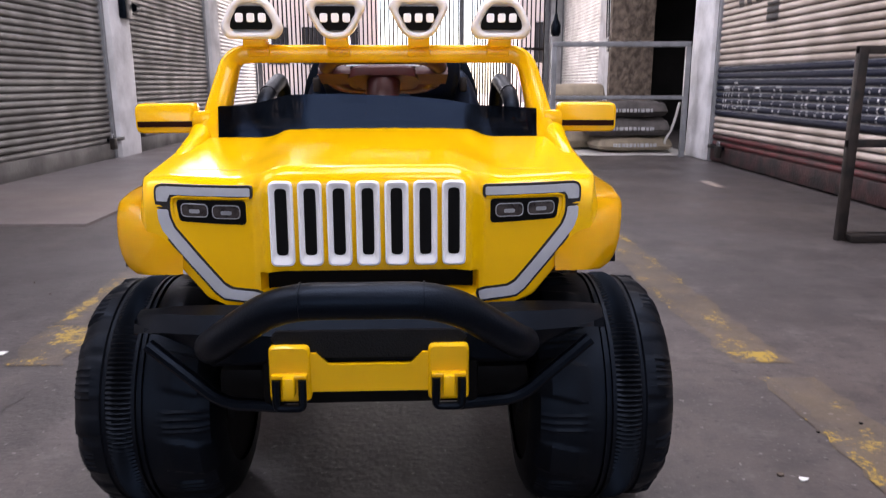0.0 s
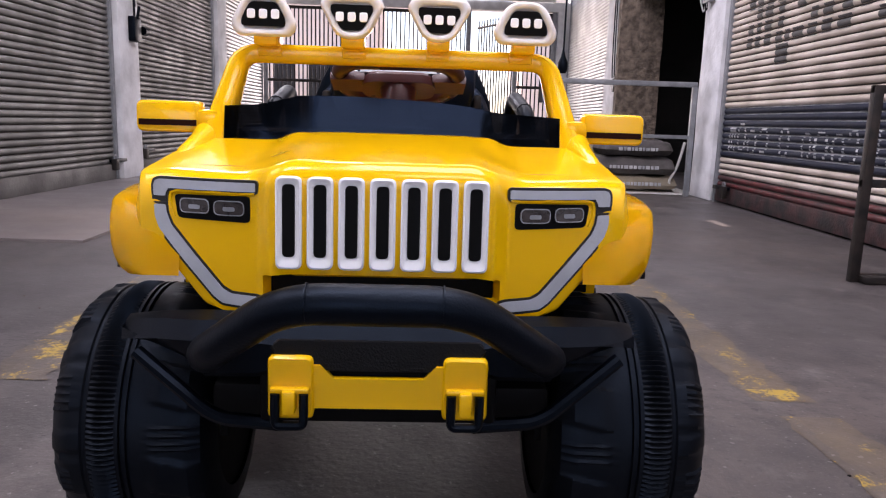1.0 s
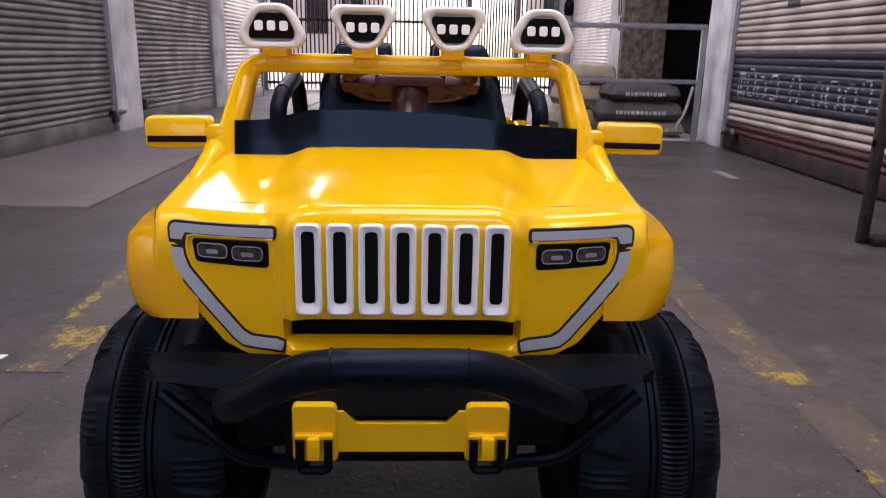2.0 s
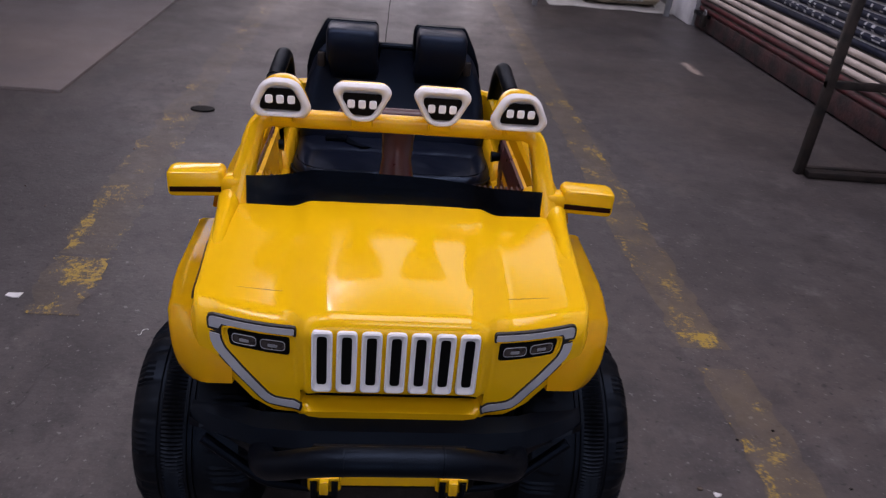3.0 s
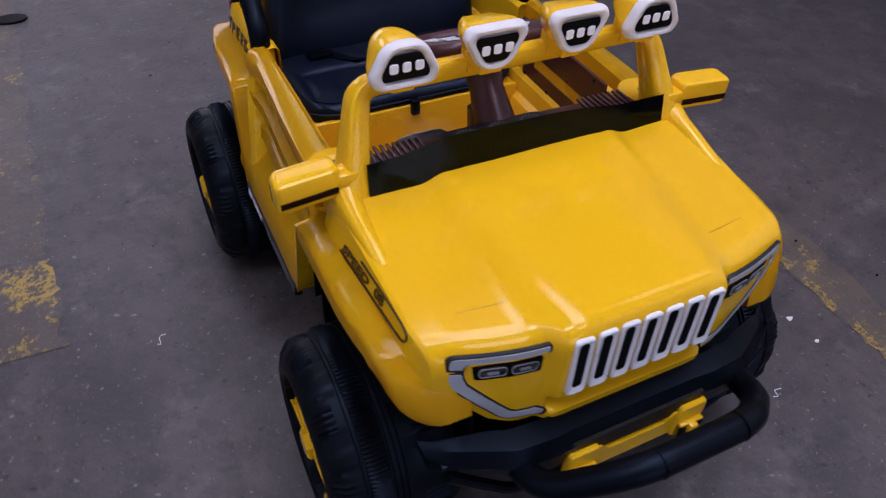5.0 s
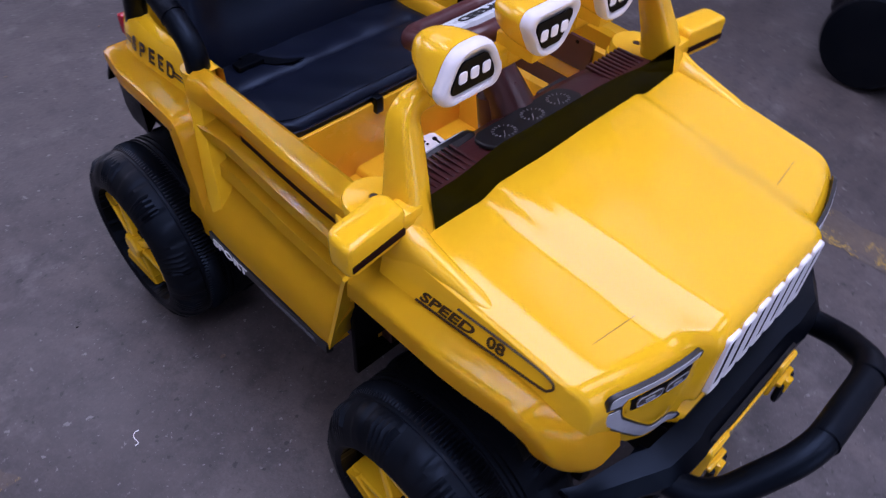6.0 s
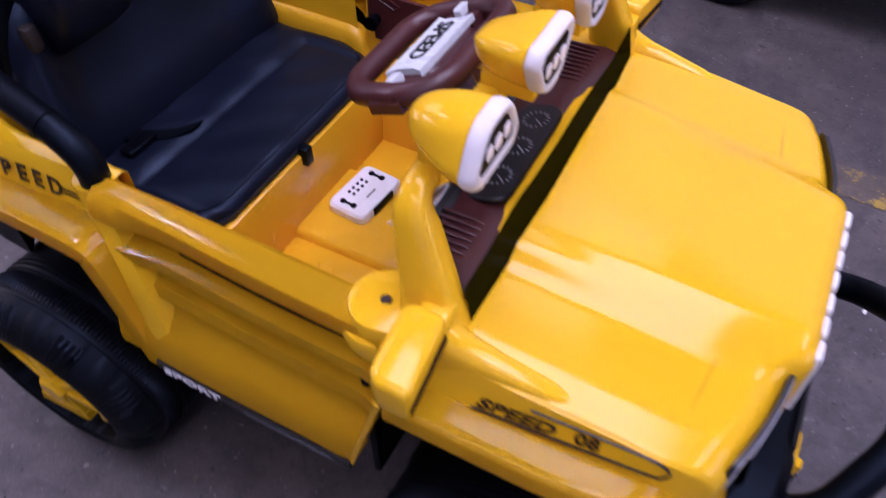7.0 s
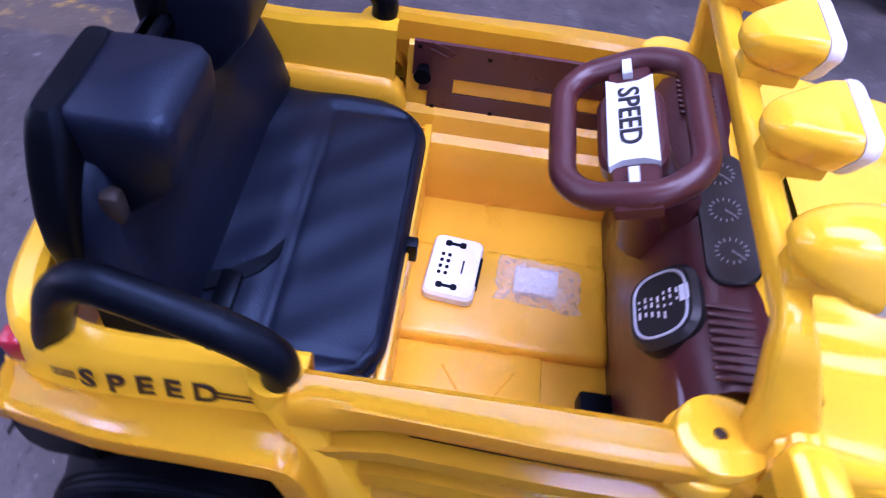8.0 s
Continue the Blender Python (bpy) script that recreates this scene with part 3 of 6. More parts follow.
def door_panel(sx):
    rings = []
    for y in (0.352, 0.362, 0.375, 0.39, 0.45, 0.52, 0.60, 0.65, 0.68, 0.70, 0.715, 0.735):
        flat = 1 - ease(0.362, 0.385, y) * (1 - ease(0.66, 0.70, y))
        ring = []
        for x, z in DOOR_SECTION:
            smooth_x = lerp_table([(0.290, 0.334), (0.31, 0.335), (0.35, 0.327), (0.40, 0.322), (0.47, 0.322), (0.52, 0.315), (0.535, 0.300)], z)
            xx = x + (smooth_x - x) * flat * ease(0.30, 0.304, x) if 0.295 < z < 0.52 and x > 0.29 else x
            xx -= 0.002 + (0.010 + 0.010 * ease(0.45, 0.72, y)) * ease(0.335, 0.42, z) * ease(0.262, 0.298, x)
            slope = 0.27 * (0.47 - z) * (1 - ease(0.352, 0.46, y)) if z < 0.50 else 0.0
            ring.append((sx * xx, y + 0.002 + 0.008 * ease(0.36, 0.50, y) + slope, z - 0.004 * ease(0.5, 0.36, y) + 0.006 * ease(0.60, 0.72, y) * ease(0.33, 0.30, z)))
        rings.append(ring)
    bm = loft(rings, closed=False, caps=False)
    bmesh.ops.solidify(bm, geom=bm.faces[:], thickness=0.004)
    return bm


for sx in (-1, 1):
    door = part("door", door_panel(sx), YELLOW, car)
    part("door_slot", loft([[(sx * (0.2845 - 0.010 * ease(0.45, 0.72, y) + d), y + 0.010, z) for d, z in ((-0.006, 0.4715), (0.0016, 0.4715), (0.0024, 0.4820), (-0.006, 0.4840))] for y in (0.392, 0.45, 0.50, 0.55, 0.60, 0.632)]), SLIT, door, "dark slot along the door")
    part("sill_strip", loft([[(sx * x, y, z + d) for x, z in ((0.3335, 0.276), (0.3375, 0.280), (0.3365, 0.2945), (0.325, 0.2935), (0.325, 0.276))] for y, d in ((0.404, -0.001), (0.60, 0.001), (0.690, 0.007))]), INK_BLACK, door, "black decal strip along the sill")
    # flange that closes the wheel well behind the front wheel
    part("arch_flange", loft([[(sx * x, 0.354 + 0.27 * (0.47 - z) + dy, z) for x, dy in ((0.333, -0.002), (0.333, 0.004), (0.235, 0.024), (0.235, 0.018))] for z in (0.284, 0.33, 0.40, 0.462)]), YELLOW, door)
    # pivot drum where the door meets the windscreen post
    cx = sx * 0.2615
    turn = [2 * math.pi * k / 36 for k in range(36)]
    base = [[(cx + sx * 0.004 + r * math.cos(a), 0.388 + r * math.sin(a), z) for a in turn] for r, z in ((0.026, 0.455), (0.036, 0.476), (0.0405, 0.494), (0.0405, 0.509), (0.0390, 0.512), (0.030, 0.513))]
    part("drum_base", loft(base), YELLOW, car)
    rings = [[(cx + r * math.cos(a), 0.384 + r * math.sin(a) * (1.0 if math.sin(a) > 0 else 1.28), z) for a in turn]
             for r, z in ((0.0375, 0.500), (0.0375, 0.528), (0.0360, 0.5315), (0.0330, 0.5325), (0.006, 0.5325), (0.005, 0.529), (0.0045, 0.522))]
    drum = part("pivot_drum", loft(rings), YELLOW, car)
    part("screw_hole", loft([[(cx + r * math.cos(a), 0.384 + r * math.sin(a), z) for a in [2 * math.pi * k / 12 for k in range(12)]] for r, z in ((0.0050, 0.528), (0.0050, 0.5325))]), INK, drum)

sill_place = basis((-0.3375, 0.680, 0.2835), (0.0, -1, -0.03), (0.07, 0, 1))
left_door = [o for o in car.children if o.name == "door"][0]
part("sill_lettering", lettering("SPORT", 0.0178, sill_place, 0.0008, stretch=1.68, offset=0.0005), WHITE_PRINT, left_door, "white SPORT lettering")
bm = bmesh.new()
random.seed(4)
y = 0.555
while y > 0.44:
    w = random.uniform(0.006, 0.016)
    box(-0.3385, -0.3360, y - w, y, 0.2845, 0.2875, bm=bm)
    y -= w + 0.004
box(-0.3385, -0.3360, 0.425, 0.555, 0.2812, 0.2822, bm=bm)
part("sill_small_print", bm, FAINT_PRINT, left_door)


# rear fenders
def rear_fender(sx):
    path = [(0.676, 0.284), (0.680, 0.303), (0.696, 0.365), (0.712, 0.436), (0.721, 0.462), (0.734, 0.472), (0.76, 0.475), (0.85, 0.472), (0.94, 0.464), (0.99, 0.457), (1.015, 0.447), (1.030, 0.425), (1.034, 0.395)]
    path = [(p.y, p.z) for p in smooth_path([(0, y, z) for y, z in path], 3)]
    rings = []
    for k, (y, z) in enumerate(path):
        a, b = path[max(k - 1, 0)], path[min(k + 1, len(path) - 1)]
        d = Vector((b[0] - a[0], b[1] - a[1])).normalized()
        ny, nz = d.y, -d.x          # inwards, down into the arch
        xo = lerp_table([(0.66, 0.335), (0.73, 0.328), (0.90, 0.321), (1.0, 0.301), (1.035, 0.286)], y)
        ring = [(0.250, 0.0), (0.278, 0.0), (xo - 0.010, 0.0), (xo - 0.002, 0.004), (xo, 0.012), (xo, 0.026)]
        rings.append([(sx * x, y + 0.010 + ny * o, z + nz * o) for x, o in ring])
    bm = loft(rings, closed=False, caps=False)
    bmesh.ops.solidify(bm, geom=bm.faces[:], thickness=0.004)
    return bm


for sx in (-1, 1):
    part("rear_fender", rear_fender(sx), YELLOW, car)
    # black sheet that paints the shade under the rear fender
    part("arch_shade", loft([[(sx * 0.254, y, z), (sx * 0.302, y, z), (sx * 0.302, y, z - 0.006), (sx * 0.254, y, z - 0.006)] for y, z in ((0.705, 0.30), (0.742, 0.425), (0.77, 0.444), (1.0, 0.432), (1.02, 0.40))]), DARK, car)
    # flared post behind the door
    post = [[(sx * (xc + dx), y + dy, z) for dx, dy in ((-0.012, -0.022), (0.010, -0.020), (0.016, 0.0), (0.010, 0.020), (-0.012, 0.022))]
            for xc, y, z in ((0.312, 0.680, 0.330), (0.300, 0.702, 0.40), (0.287, 0.728, 0.46), (0.271, 0.753, 0.505), (0.266, 0.758, 0.522))]
    part("door_post", loft(post), YELLOW, car)

# tail: a wall that runs round the back of the tub
half_plan = [(0.272, 0.735), (0.2735, 0.90), (0.267, 0.965), (0.246, 1.004), (0.19, 1.026), (0.08, 1.034)]
plan = [(-x, y) for x, y in half_plan] + half_plan[::-1]
plan = smooth_path([(x, y, 0) for x, y in plan], 4)
tail_section = [(0.016, 0.40), (0.016, 0.448), (0.006, 0.462), (0.004, 0.49), (-0.004, 0.520), (-0.012, 0.527), (-0.028, 0.528), (-0.035, 0.522), (-0.036, 0.48), (-0.034, 0.38)]
rings = []
for k, p in enumerate(plan):
    d = (plan[min(k + 1, len(plan) - 1)] - plan[max(k - 1, 0)]).normalized()
    out = Vector((d.y, -d.x, 0)) * -1
    rise = 0.010 * ease(0.75, 0.86, p.y) * (1 - ease(0.90, 0.97, p.y))
    rings.append([p + out * o + Vector((0, 0, z - (rise if z > 0.5 else 0))) for o, z in tail_section])
part("tail_wall", loft(rings, closed=False, caps=False), YELLOW, car)
part("tail_bumper", loft([[(x, y - 0.16 * abs(x) ** 2 * (1 + 4 * ease(0.22, 0.28, abs(x))), z) for y, z in ((1.03, 0.300), (1.085, 0.308), (1.098, 0.330), (1.098, 0.372), (1.085, 0.392), (1.03, 0.398))] for x in [-0.283 + 0.0566 * k for k in range(11)]]), BLACK, car, "black rear bumper")
for sx in (-1, 1):
    part("tail_lamp", box(sx * 0.252 - 0.011, sx * 0.252 + 0.011, 0.990, 1.010, 0.470, 0.505, 0.005), RED_LENS, car, "small red tail lamp")


def rear_place(u, v, w=0.0):
    """On the outside of the tail's left wall."""
    y, z = 0.931 - u, 0.4845 + v
    o = lerp_table([(0.462, 0.006), (0.49, 0.004), (0.52, -0.004)], z)
    return Vector((-(lerp_table([(y_, x) for x, y_ in half_plan[:3]], y) + o + 0.0010 + 0.0035 * ease(0.86, 0.915, y) + w), y, z))


speed_rear = part("side_lettering", lettering("S", 0.031, rear_place, 0.0008, stretch=1.02, offset=0.0009), INK, car, "dark SPEED lettering with thin lines")
for k, letter in enumerate("PEED"):
    part("letter", lettering(letter, 0.031, lambda u, v, w, k=k: rear_place(u + 0.0245 * (k + 1), v, w), 0.0008, stretch=1.02, offset=0.0009), INK, speed_rear)
for v in (0.0065, 0.0115):
    part("decal_line", prism([(-0.022, v), (-0.004, v), (-0.004, v + 0.0018), (-0.026, v + 0.0018)], rear_place, 0.0008), INK, speed_rear)
    part("decal_line", prism([(0.120, v), (0.154, v), (0.150, v + 0.0018), (0.120, v + 0.0018)], rear_place, 0.0008), INK, speed_rear)

# decal on the front wing
def wing_place(u, v, w=0.0):
    y, z = 0.275 - u, 0.4760 + v
    a = 0.262 + (hood_top(0.262, y) - 0.003 - z) / 5.0
    return Vector((-a * widen(y) - 0.98 * (w + 0.0008), y, z + 0.19 * (w + 0.0008)))


speed_front = part("side_lettering", lettering("SPEED", 0.0185, lambda u, v, w: wing_place(u + 0.004, v + 0.0015, w), 0.0008, stretch=1.50, shear=0.25, offset=0.0005), INK, car, "dark SPEED 08 lettering in a rounded line")
part("number", lettering("08", 0.0205, lambda u, v, w: wing_place(u + 0.098, v + 0.0025, w), 0.0008, stretch=1.15, offset=0.0005), INK, speed_front)
loop = [(0.055, 0.0215), (0.150, 0.0190), (0.176, 0.0160), (0.183, 0.0100), (0.180, 0.003), (0.168, -0.0015), (0.10, -0.0030), (0.0, -0.0030)]
part("decal_line", tube([wing_place(u, v, 0.0004) for u, v in [(p.x, p.y) for p in smooth_path([(u, v, 0) for u, v in loop], 4)]], 0.0015, 5), INK, speed_front)

# ---- windscreen frame ----
frame_path = rounded_corners([(-0.2600, 0.330, 0.510), (-0.250, 0.340, 0.56), (-0.2290, 0.371, 0.6495), (0.2290, 0.371, 0.6495), (0.250, 0.340, 0.56), (0.2600, 0.330, 0.510)], 0.026, 6)
rings = []
for k, p in enumerate(frame_path):
    d = (frame_path[min(k + 1, len(frame_path) - 1)] - frame_path[max(k - 1, 0)]).normalized()
    side = d.cross(Vector((0, 1, 0))).normalized()
    hy = lerp_table([(0.51, 0.034), (0.57, 0.027), (0.612, 0.024), (0.635, 0.018), (0.648, 0.0125)], p.z)
    hw = lerp_table([(0.51, 0.021), (0.58, 0.0165), (0.65, 0.0138)], p.z)
    ring = []
    for j in range(16):
        a = 2 * math.pi * j / 16
        c, s = math.cos(a), math.sin(a)
        ring.append(p + side * (hw * math.copysign(abs(c) ** 0.5, c)) + Vector((0, 1, 0)) * (hy * math.copysign(abs(s) ** 0.5, s)))
    rings.append(ring)
part("windscreen_frame", loft(rings), YELLOW, car, "yellow windscreen frame", 45)
for sx in (-1, 1):
    # long wedge that runs from the post down along the wing
    arch = [(-1.0, -0.3)] + [(-math.cos(math.pi * k / 14), math.sin(math.pi * k / 14) ** 0.55) for k in range(15)] + [(1.0, -0.3)]
    wedge = [[(sx * (xc + dx * w), y, zb + h * hz) for dx, hz in arch]
             for y, xc, w, zb, h in ((0.349, 0.268, 0.024, 0.505, 0.048), (0.335, 0.268, 0.024, 0.505, 0.054), (0.318, 0.269, 0.022, 0.503, 0.047), (0.302, 0.270, 0.019, 0.503, 0.038), (0.285, 0.270, 0.017, 0.503, 0.031), (0.26, 0.270, 0.015, 0.503, 0.025), (0.235, 0.269, 0.013, 0.502, 0.020), (0.21, 0.268, 0.012, 0.501, 0.015), (0.195, 0.267, 0.009, 0.500, 0.011), (0.180, 0.266, 0.004, 0.499, 0.006))]
    part("frame_foot", loft(wedge), YELLOW, car, "", 50)

# smoked screen, low and wavy along its upper edge
edge = [(-0.242, 0.571), (-0.20, 0.573), (-0.17, 0.579), (-0.135, 0.588), (-0.06, 0.589), (0.05, 0.585), (0.105, 0.580), (0.15, 0.572), (0.242, 0.567)]
rings = []
for k in range(41):
    x = -0.242 + 0.484 * k / 40
    zt = lerp_table(edge, x)
    y0 = 0.300 - 0.006 * math.cos(x / 0.238 * math.pi / 2)
    ring = []
    for j in range(8):
        z = 0.510 + (zt - 0.510) * j / 7
        ring.append((x, y0 + 0.012 * j / 7 + 0.0008 * math.sin(x * 31 + 0.6), z))
    rings.append(ring)
bm = loft(rings, closed=False, caps=False)
bmesh.ops.solidify(bm, geom=bm.faces[:], thickness=0.0015)
part("windscreen", bm, SMOKED, car, "dark smoked plastic windscreen with wavy edge")

# mirrors
for sx in (-1, 1):
    poly = round_rect(0.088, 0.044, 0.010, 4)
    rings = []
    for y, s, dz in ((0.296, 0.88, 0.0), (0.298, 0.96, 0.0), (0.303, 1.0, 0.0), (0.324, 1.0, 0.001), (0.332, 0.92, 0.002), (0.336, 0.78, 0.003)):
        rings.append([(sx * (0.321 + u * (s if abs(s) < 1 else 1)), y + 0.010 + 0.10 * u * -1, 0.553 + v * s + dz) for u, v in poly])
    mirror = part("side_mirror", loft(rings), YELLOW, car, "yellow side mirror with a dark slit")
    part("slit", loft([[(sx * (0.321 + u), 0.3045 - 0.10 * u + dy, z) for dy, z in ((-0.0004, 0.5405), (-0.0004, 0.5490), (0.006, 0.5490), (0.006, 0.5405))] for u in (-0.039, 0.039)]), SLIT, mirror)
    part("mirror_arm", box(sx * 0.268 - 0.018, sx * 0.268 + 0.018, 0.310, 0.342, 0.538, 0.564, 0.007), YELLOW, mirror)

# ---- roof lamps ----
def lamp_outline(kind, s=1.0):
    if kind == "dome":
        pts = [(-0.0425, -0.012), (-0.034, -0.026), (0.034, -0.026), (0.0425, -0.012), (0.023, 0.027), (-0.023, 0.027)]
    else:
        pts = [(-0.0415, 0.016), (-0.034, 0.027), (0.034, 0.027), (0.0415, 0.016), (0.019, -0.026), (-0.019, -0.026)]
        pts = pts[::-1]
    return round_poly([(u * s * 1.09, v * s * 1.10) for u, v in pts], 0.019, 6)


def inner_outline(kind):
    if kind == "dome":
        pts = [(-0.030, -0.015), (0.030, -0.015), (0.029, -0.004), (0.017, 0.016), (-0.017, 0.016), (-0.029, -0.004)]
    else:
        pts = [(-0.014, -0.016), (0.014, -0.016), (0.029, 0.008), (0.028, 0.016), (-0.028, 0.016), (-0.029, 0.008)]
    return round_poly([(u * 1.04, v * 1.08) for u, v in pts], 0.006, 4)


for cx, kind in ((-0.186, "dome"), (-0.062, "cup"), (0.062, "cup"), (0.186, "dome")):
    cz, fy = 0.6985, 0.318
    out = lamp_outline(kind)
    rings = []
    for k in range(13):
        t = math.sin(math.pi / 2 * k / 12)
        s = math.sqrt(max(0.0, 1 - (t * 0.992) ** 2)) ** 0.92
        ring = []
        for u, v in out:
            far = math.hypot(u, v)
            round_u, round_v = u / far * 0.036, v / far * 0.031
            m = 0.75 * ease(0.0, 0.7, t)
            ring.append((cx + (u * (1 - m) + round_u * m) * s * 0.985, fy + 0.010 + 0.064 * t, cz + (v * (1 - m) + round_v * m) * s * 0.985 + 0.002 * t))
        rings.append(ring)
    lamp = part("roof_lamp", loft(rings), YELLOW, car, "yellow roof lamp with milky rim and three white cells", 60)
    rim = [[(cx + u * s, y, cz + v * s) for u, v in out] for y, s in ((fy + 0.009, 1.0), (fy + 0.005, 1.025), (fy, 1.02), (fy - 0.004, 0.97), (fy - 0.006, 0.92))]
    rim += [[(cx + u * s, y, cz + v * s) for u, v in out] for y, s in ((fy - 0.006, 0.84), (fy - 0.0045, 0.74), (fy - 0.0015, 0.68), (fy + 0.001, 0.64))]
    part("lamp_rim", loft(rim), MILKY, lamp, "milky white rim", 50)
    part("lamp_face", prism(inner_outline(kind), lambda u, v, w, cx=cx, cz=cz, fy=fy: Vector((cx + u, fy - 0.0030 - w, cz + v)), 0.002, 0.0006), DARK, lamp, "black lamp face")
    for dx in (-0.0168, 0.0, 0.0168):
        part("lamp_cell", prism(round_rect(0.0115, 0.0130, 0.0035, 3), lambda u, v, w, cx=cx, dx=dx, cz=cz, fy=fy: Vector((cx + dx + u, fy - 0.0048 - w, cz + v + 0.0005)), 0.0016, 0.0005), LED, lamp, "white lamp cell")
    part("lamp_tab", box(cx - 0.0175, cx + 0.0175, 0.3555, 0.3610, 0.645, 0.660, 0.002), YELLOW, lamp)
    part("lamp_bracket", box(cx - 0.0165, cx + 0.0165, fy + 0.006, fy + 0.062, 0.658, 0.678, 0.003), YELLOW, lamp)

# ---- bumper, bull bar, tow plate ----
half = [(0.0, -0.034, 0.345, 0.298), (0.10, -0.034, 0.345, 0.298), (0.125, -0.038, 0.349, 0.292), (0.180, -0.034, 0.349, 0.290), (0.200, -0.024, 0.346, 0.306), (0.235, -0.006, 0.342, 0.314), (0.268, 0.012, 0.336, 0.318), (0.284, 0.024, 0.331, 0.320)]
stations = [(-x, y, a, b) for x, y, a, b in half[:0:-1]] + half
bumper = part("front_bumper", loft([[(x, y, b + 0.006), (x, y - 0.003, a - 0.018), (x, y + 0.012, a), (x, y + 0.042 - 0.016 * ease(0.20, 0.27, abs(x)), a + 0.003), (x, y + 0.046 - 0.018 * ease(0.20, 0.27, abs(x)), b), (x, y + 0.006, b)] for x, y, a, b in stations]), BLACK, car, "black plastic front bumper")
part("bumper_grain", prism([(-0.112, 0.326), (-0.094, 0.302), (0.094, 0.302), (0.112, 0.326), (0.104, 0.334), (-0.104, 0.334)], lambda u, v, w: Vector((u, -0.034 - w, v)), 0.005, 0.002), GRAIN, bumper)
half_bar = [(0.176, 0.020, 0.306), (0.174, -0.070, 0.324), (0.082, -0.1250, 0.3955)]
bar = [(-x, y, z) for x, y, z in half_bar] + half_bar[::-1]
bull = part("bull_bar", tube(rounded_corners(bar, 0.040, 8), 0.0185, 18), TUBE, car, "black foam-covered bull bar")
for sx in (-1, 1):
    part("bar_seam", tube([(sx * 0.0605, -0.1250, 0.3955), (sx * 0.0620, -0.1250, 0.3955)], 0.0191, 16), BLACK, bull)
    strut = rounded_corners([(sx * 0.262, 0.004, 0.305), (sx * 0.185, -0.012, 0.246), (sx * 0.165, -0.015, 0.238), (sx * 0.10, -0.022, 0.236)], 0.03, 6)
    part("lower_strut", tube(strut, 0.0080, 10), BLACK, bumper)
part("skid_block", box(-0.125, 0.125, -0.028, 0.06, 0.240, 0.322, 0.006), DARK, bumper)

tow_y = lambda u, v, w: Vector((u, -0.034 - w, v))
cross_plate = [(-0.072, 0.262), (0.072, 0.262), (0.072, 0.309), (0.060, 0.309), (0.047, 0.295), (-0.047, 0.295), (-0.060, 0.309), (-0.072, 0.309)]
tow = part("tow_plate", prism(cross_plate, tow_y, 0.008, 0.0015), YELLOW, car, "yellow tow plate with black hooks")
for sx in (-1, 1):
    cx = sx * 0.0895
    body = [(cx - 0.0235, 0.252), (cx + 0.0235, 0.252), (cx + 0.0230, 0.319), (cx - 0.0230, 0.319)]
    side = part("tow_bracket", prism(round_poly(body, 0.007, 3), lambda u, v, w: Vector((u, -0.034 - w + 0.0, v)), 0.012, 0.003), YELLOW, tow)
    part("bracket_tongue", box(cx - 0.0065, cx + 0.0065, -0.060, -0.044, 0.262, 0.2865, 0.002), YELLOW, tow)
    part("bracket_ledge", box(cx - 0.020, cx + 0.020, -0.053, -0.044, 0.2815, 0.2875, 0.002), YELLOW, tow)
    ring = rounded_corners([(cx - 0.0145, -0.052, 0.2815), (cx - 0.0145, -0.054, 0.248), (cx + 0.0145, -0.054, 0.248), (cx + 0.0145, -0.052, 0.2815)], 0.006, 4)
    part("tow_hook", tube(ring, 0.0048, 8), BLACK, tow, "black tow hook")

# black sheets added so the wheel wells stay in shade
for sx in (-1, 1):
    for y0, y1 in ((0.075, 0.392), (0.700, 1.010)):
        part("well_shade", box(sx * 0.190 - 0.005, sx * 0.190 + 0.005, y0, y1, 0.175, 0.430 if y0 < 0.5 else 0.360, 0.002), DARK, car)
    part("well_shade", box(sx * 0.2535 - 0.0025, sx * 0.2535 + 0.0025, 0.735, 1.010, 0.30, 0.436, 0.001), DARK, car)
    part("well_shade_end", box(min(sx * 0.19, sx * 0.296), max(sx * 0.19, sx * 0.296), 0.392, 0.402, 0.20, 0.43, 0.002), DARK, car)
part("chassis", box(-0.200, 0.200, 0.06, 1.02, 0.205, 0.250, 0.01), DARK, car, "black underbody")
for y in (0.200, 0.880):
    part("axle", tube([(-0.24, y, 0.167), (0.24, y, 0.167)], 0.016, 10), DARK, car)
    for sx in (-1, 1):
        part("axle_bracket", box(sx * 0.165 - 0.012, sx * 0.165 + 0.012, y - 0.04, y + 0.03, 0.150, 0.25, 0.004), DARK, car)

